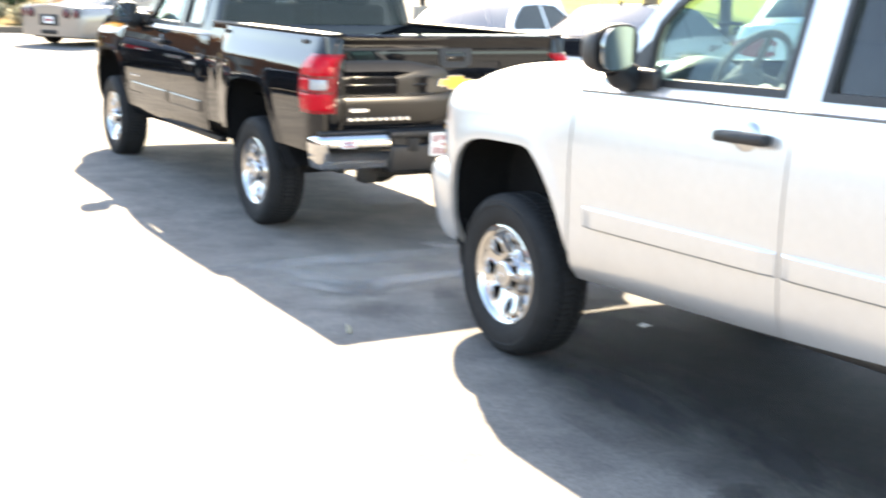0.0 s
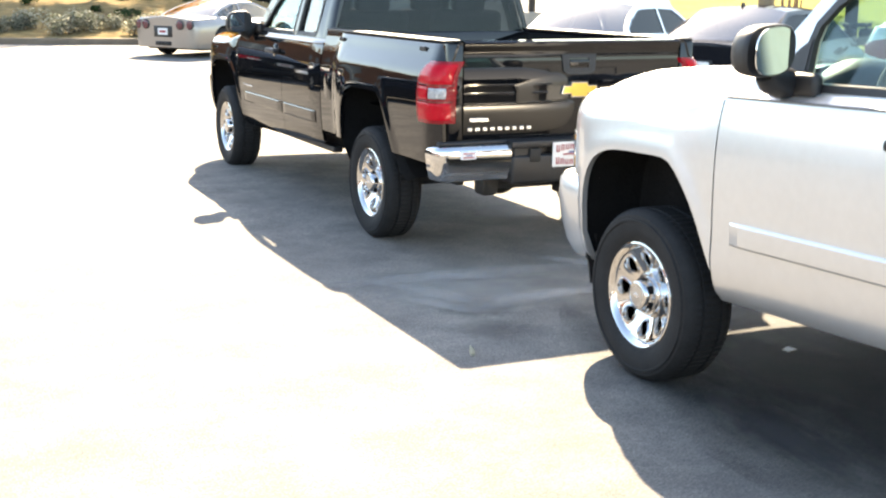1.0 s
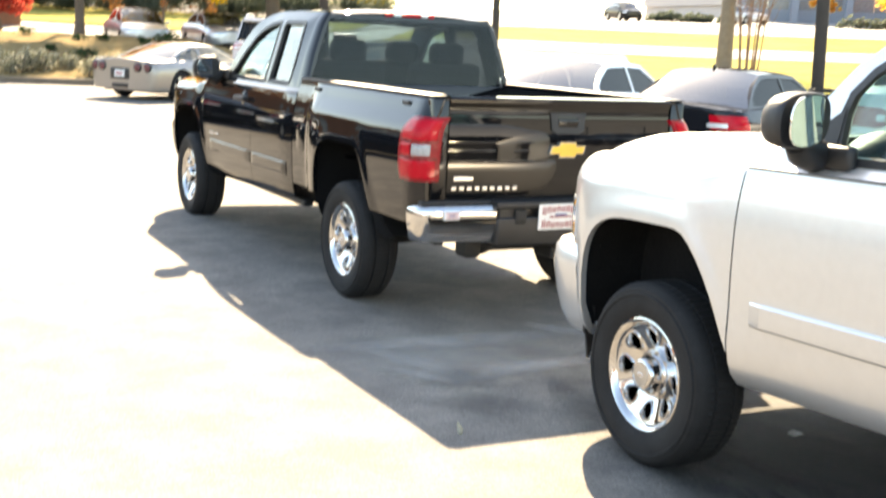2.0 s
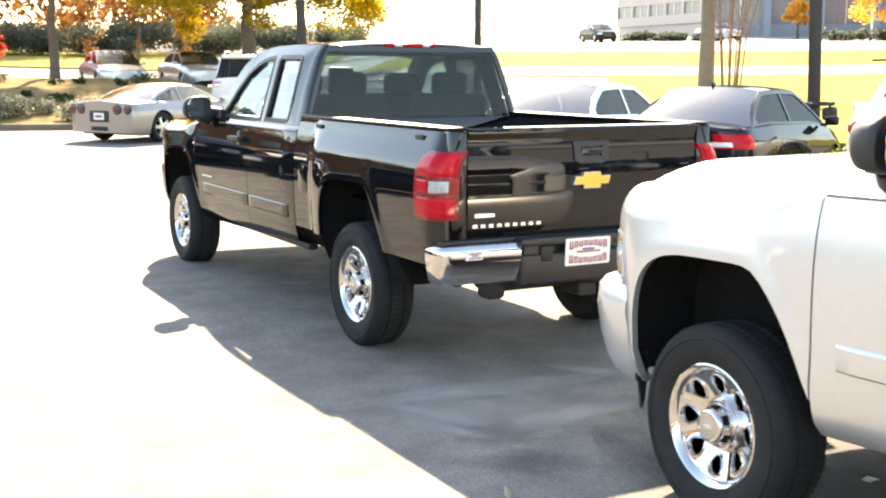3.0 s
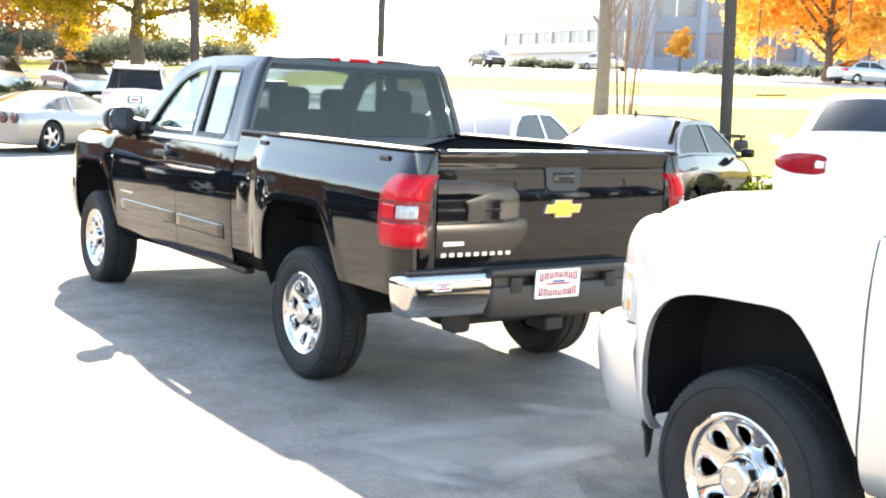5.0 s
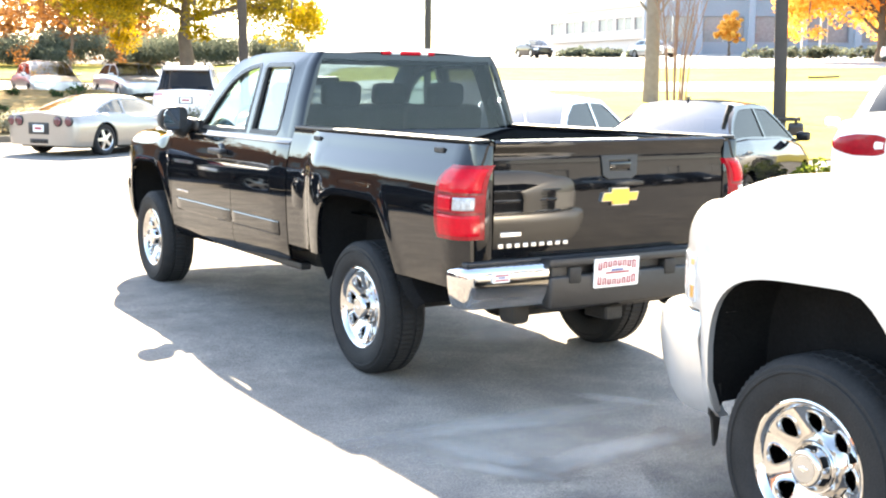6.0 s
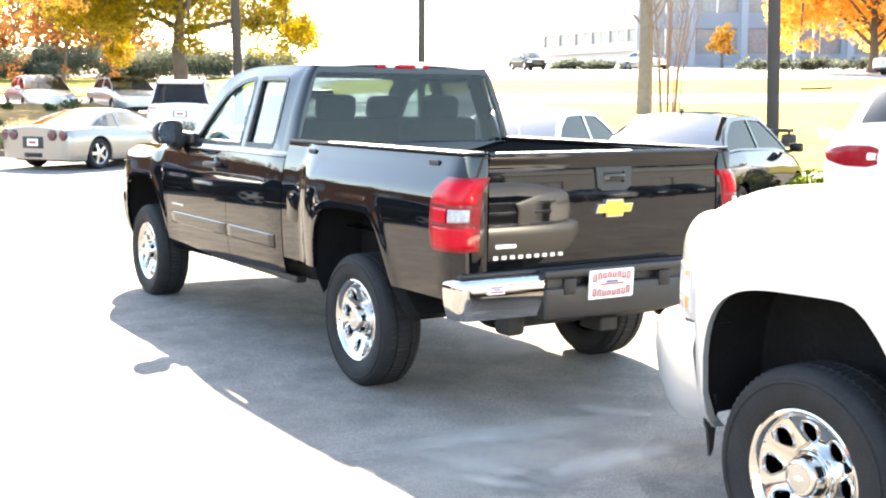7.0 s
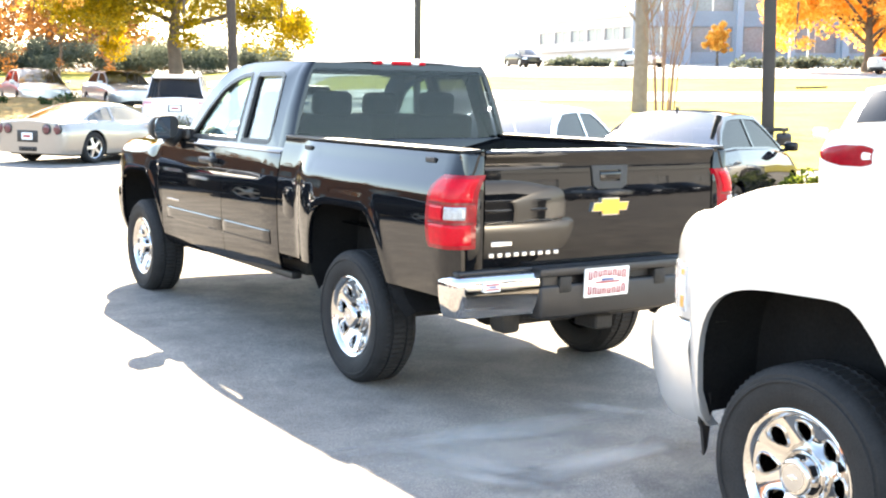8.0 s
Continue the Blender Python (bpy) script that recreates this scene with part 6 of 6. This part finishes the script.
# cars across the lane
for x, y, mt, lb in ((-6.3, 10.2, DARK_PAINT, "dark sedan parked across the lane"), (-9.4, 10.6, DARK_PAINT, "dark sedan parked across the lane"), (-12.5, 11.0, GREY_PAINT, "grey sedan parked across the lane"), (-15.6, 11.4, DARK_PAINT, "dark sedan parked across the lane")):
    car("sedan", heading(x, y, 61, 0), mt, lb, "car", "cars along the kerb", detail=False)
for x, mt in ((-4.1, DARK_PAINT), (-6.9, GREY_PAINT), (-9.7, DARK_PAINT)):
    car("sedan", heading(x, 14.8, 8, 0), mt, "sedan parked farther along the lane", "car", "cars along the kerb", detail=False)
for x, y, mt in [(-16.5 + 0.12 * (k % 3), -14.5 + 3.05 * k, (WHITE_PAINT, GREY_PAINT, DARK_PAINT, SILVER_PAINT, DARK_PAINT)[k % 5]) for k in range(9)]:
    car("sedan", heading(x, y, 90, 0), mt, "sedan parked across the lane", "car", "cars across the lane", detail=False)
# unseen cars and building added behind the trucks to darken the tailgate's reflection
for k in range(11):
    car("sedan", heading(-7.5 + 3.1 * k, -22.5, 0, 0), (DARK_PAINT, DARK_PAINT, GREY_PAINT)[k % 3], "unseen sedan added behind the trucks for reflections", "car", "cars behind the trucks", detail=False)
building("shop_building", pose(42, -46, 0, 0, 0, 180), 150, 10, 1, 5.0, 7.5, GREY_WALL, "unseen grey building added behind the lot for reflections", (0.4, 0.4))
building("shop_building", facing(-14, 62, 0), 50, 12, 1, 5.0, 5.0, BROWN_WALL, "brown brick building beyond the lot", (0.4, 0.4))
for az, d, r in ((48.1, 13.8, 0.36), (49.2, 15.6, 0.36), (50.0, 16.2, 0.38)):
    x, y, z = spot(az, d)
    shrub("shrub", x, y, z - 0.02, r, LIME, 1500, 0.045, "rounded green shrub at the edge of the lawn", int(az * 10), flat=1.5)

# ---- marks, painted shade and litter on the asphalt ----
def mark_or_shade_material(name, colour, strength, reach=0.75):
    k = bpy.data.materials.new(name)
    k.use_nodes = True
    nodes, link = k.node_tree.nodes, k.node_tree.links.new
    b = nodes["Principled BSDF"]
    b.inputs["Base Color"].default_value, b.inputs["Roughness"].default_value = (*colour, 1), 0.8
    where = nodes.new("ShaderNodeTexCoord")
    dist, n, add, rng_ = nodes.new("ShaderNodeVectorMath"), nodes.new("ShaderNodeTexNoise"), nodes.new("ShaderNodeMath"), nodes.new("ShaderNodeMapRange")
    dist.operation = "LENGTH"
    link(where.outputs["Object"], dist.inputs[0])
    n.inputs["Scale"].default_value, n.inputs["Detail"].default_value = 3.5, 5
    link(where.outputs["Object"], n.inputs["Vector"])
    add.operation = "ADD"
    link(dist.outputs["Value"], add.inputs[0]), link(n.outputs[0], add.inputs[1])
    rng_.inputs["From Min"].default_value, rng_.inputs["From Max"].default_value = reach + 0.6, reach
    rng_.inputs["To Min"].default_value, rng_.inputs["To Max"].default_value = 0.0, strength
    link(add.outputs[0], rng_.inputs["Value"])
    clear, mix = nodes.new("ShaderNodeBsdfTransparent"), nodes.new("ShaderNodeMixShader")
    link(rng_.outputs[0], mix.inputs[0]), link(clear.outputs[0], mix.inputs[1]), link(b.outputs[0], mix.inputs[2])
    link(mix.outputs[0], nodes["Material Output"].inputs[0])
    return k


OIL = mark_or_shade_material("oil_stain", (0.03, 0.03, 0.032), 0.75)
# near-black sheet whose colour stands for the shade under the silver truck
TRUCK_SHADE = mark_or_shade_material("old_oil_stain", (0.022, 0.022, 0.023), 0.80, 0.95)
FAINT = mark_or_shade_material("faint_stain", (0.05, 0.05, 0.052), 0.32)
PALE_MARK = mark_or_shade_material("pale_scuff", (0.38, 0.37, 0.35), 0.42)


layers = iter(range(1, 100))


def mark(name, x, y, rx, ry, turn, mat, label):
    bm = bmesh.new()
    bmesh.ops.create_circle(bm, cap_ends=True, segments=32, radius=1.0)
    o = part(name, bm, mat, None, label)
    o.matrix_world = pose(x, y, 0.003 + 0.0006 * next(layers), 0, 0, turn) @ Matrix.Diagonal((rx, ry, 1, 1))
    o.visible_shadow = False
    return tagged(o, kind="structure")


# the kerb of a bend in the path on the lawn
bm = bmesh.new()
tube(bm, [Vector(spot(48.55 + 0.17 * i, 57 + 1.2 * (i / 8) ** 2)) + Vector((0, 0, 0.10)) for i in range(9)], 0.05, 6)
tagged(part("lawn_edging", bm, POLE, None, "thin dark curved edging on the lawn"), kind="structure")

PALE_MARK_FAINT = mark_or_shade_material("faint_scuff", (0.36, 0.35, 0.33), 0.25)
# painted shade under the truck's body first, then the oil stains
mark("oil_stain", 0.0, -4.6, 1.3, 2.9, 0, TRUCK_SHADE, "wide painted shade under the silver truck")
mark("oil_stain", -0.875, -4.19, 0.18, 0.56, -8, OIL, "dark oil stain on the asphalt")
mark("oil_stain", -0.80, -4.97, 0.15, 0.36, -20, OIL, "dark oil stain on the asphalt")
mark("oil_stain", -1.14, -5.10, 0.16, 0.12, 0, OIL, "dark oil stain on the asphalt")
mark("oil_stain", -1.25, -2.40, 0.30, 0.24, 0, FAINT, "faint dark stain on the asphalt")
mark("oil_stain", -1.10, -2.0, 0.35, 0.24, 20, FAINT, "faint dark stain on the asphalt")
mark("scuff", -0.80, -1.30, 1.15, 0.20, -4, PALE_MARK, "pale streak on the asphalt")
mark("scuff", -0.70, -1.93, 0.65, 0.16, 7, PALE_MARK, "pale streak on the asphalt")
mark("scuff", -1.20, -1.70, 0.55, 0.13, -68, PALE_MARK, "pale streak on the asphalt")
mark("scuff", -0.07, -1.23, 0.32, 0.12, -58, PALE_MARK, "pale streak on the asphalt")
mark("scuff", -0.87, -1.36, 0.36, 0.10, -25, PALE_MARK, "pale streak on the asphalt")
mark("scuff", -1.27, -1.92, 0.36, 0.10, -58, PALE_MARK, "pale streak on the asphalt")
mark("scuff", -0.66, -1.92, 0.55, 0.12, -3, PALE_MARK, "pale streak on the asphalt")
mark("scuff", -1.0, -1.62, 0.9, 0.45, 0, PALE_MARK_FAINT, "pale patch on the asphalt")
mark("scuff", 0.35, 0.40, 0.5, 0.35, 0, PALE_MARK, "pale patch on the asphalt")
bm = bmesh.new()
tube(bm, [(0, 0, 0.006), (0.01, 0.03, 0.02), (0.015, 0.07, 0.05)], [0.012, 0.020, 0.006], 6)
T = part("dry_leaf", bm, STRAW, None, "small pale curled leaf on the asphalt", at=pose(-1.535, -2.76, 0) @ Matrix.Scale(0.7, 4))
tagged(T, category="leaf")
bm = bmesh.new()
quads(bm, [[(-0.03, -0.02, 0.004), (0.0, -0.025, 0.012), (0.035, -0.015, 0.005)], [(-0.035, 0.02, 0.006), (0.0, 0.02, 0.016), (0.03, 0.022, 0.005)]])
T = part("paper_scrap", bm, PLATE_WHITE, None, "small white paper scrap under the silver truck", at=pose(-0.08, -3.30, 0))
tagged(T, category="litter")
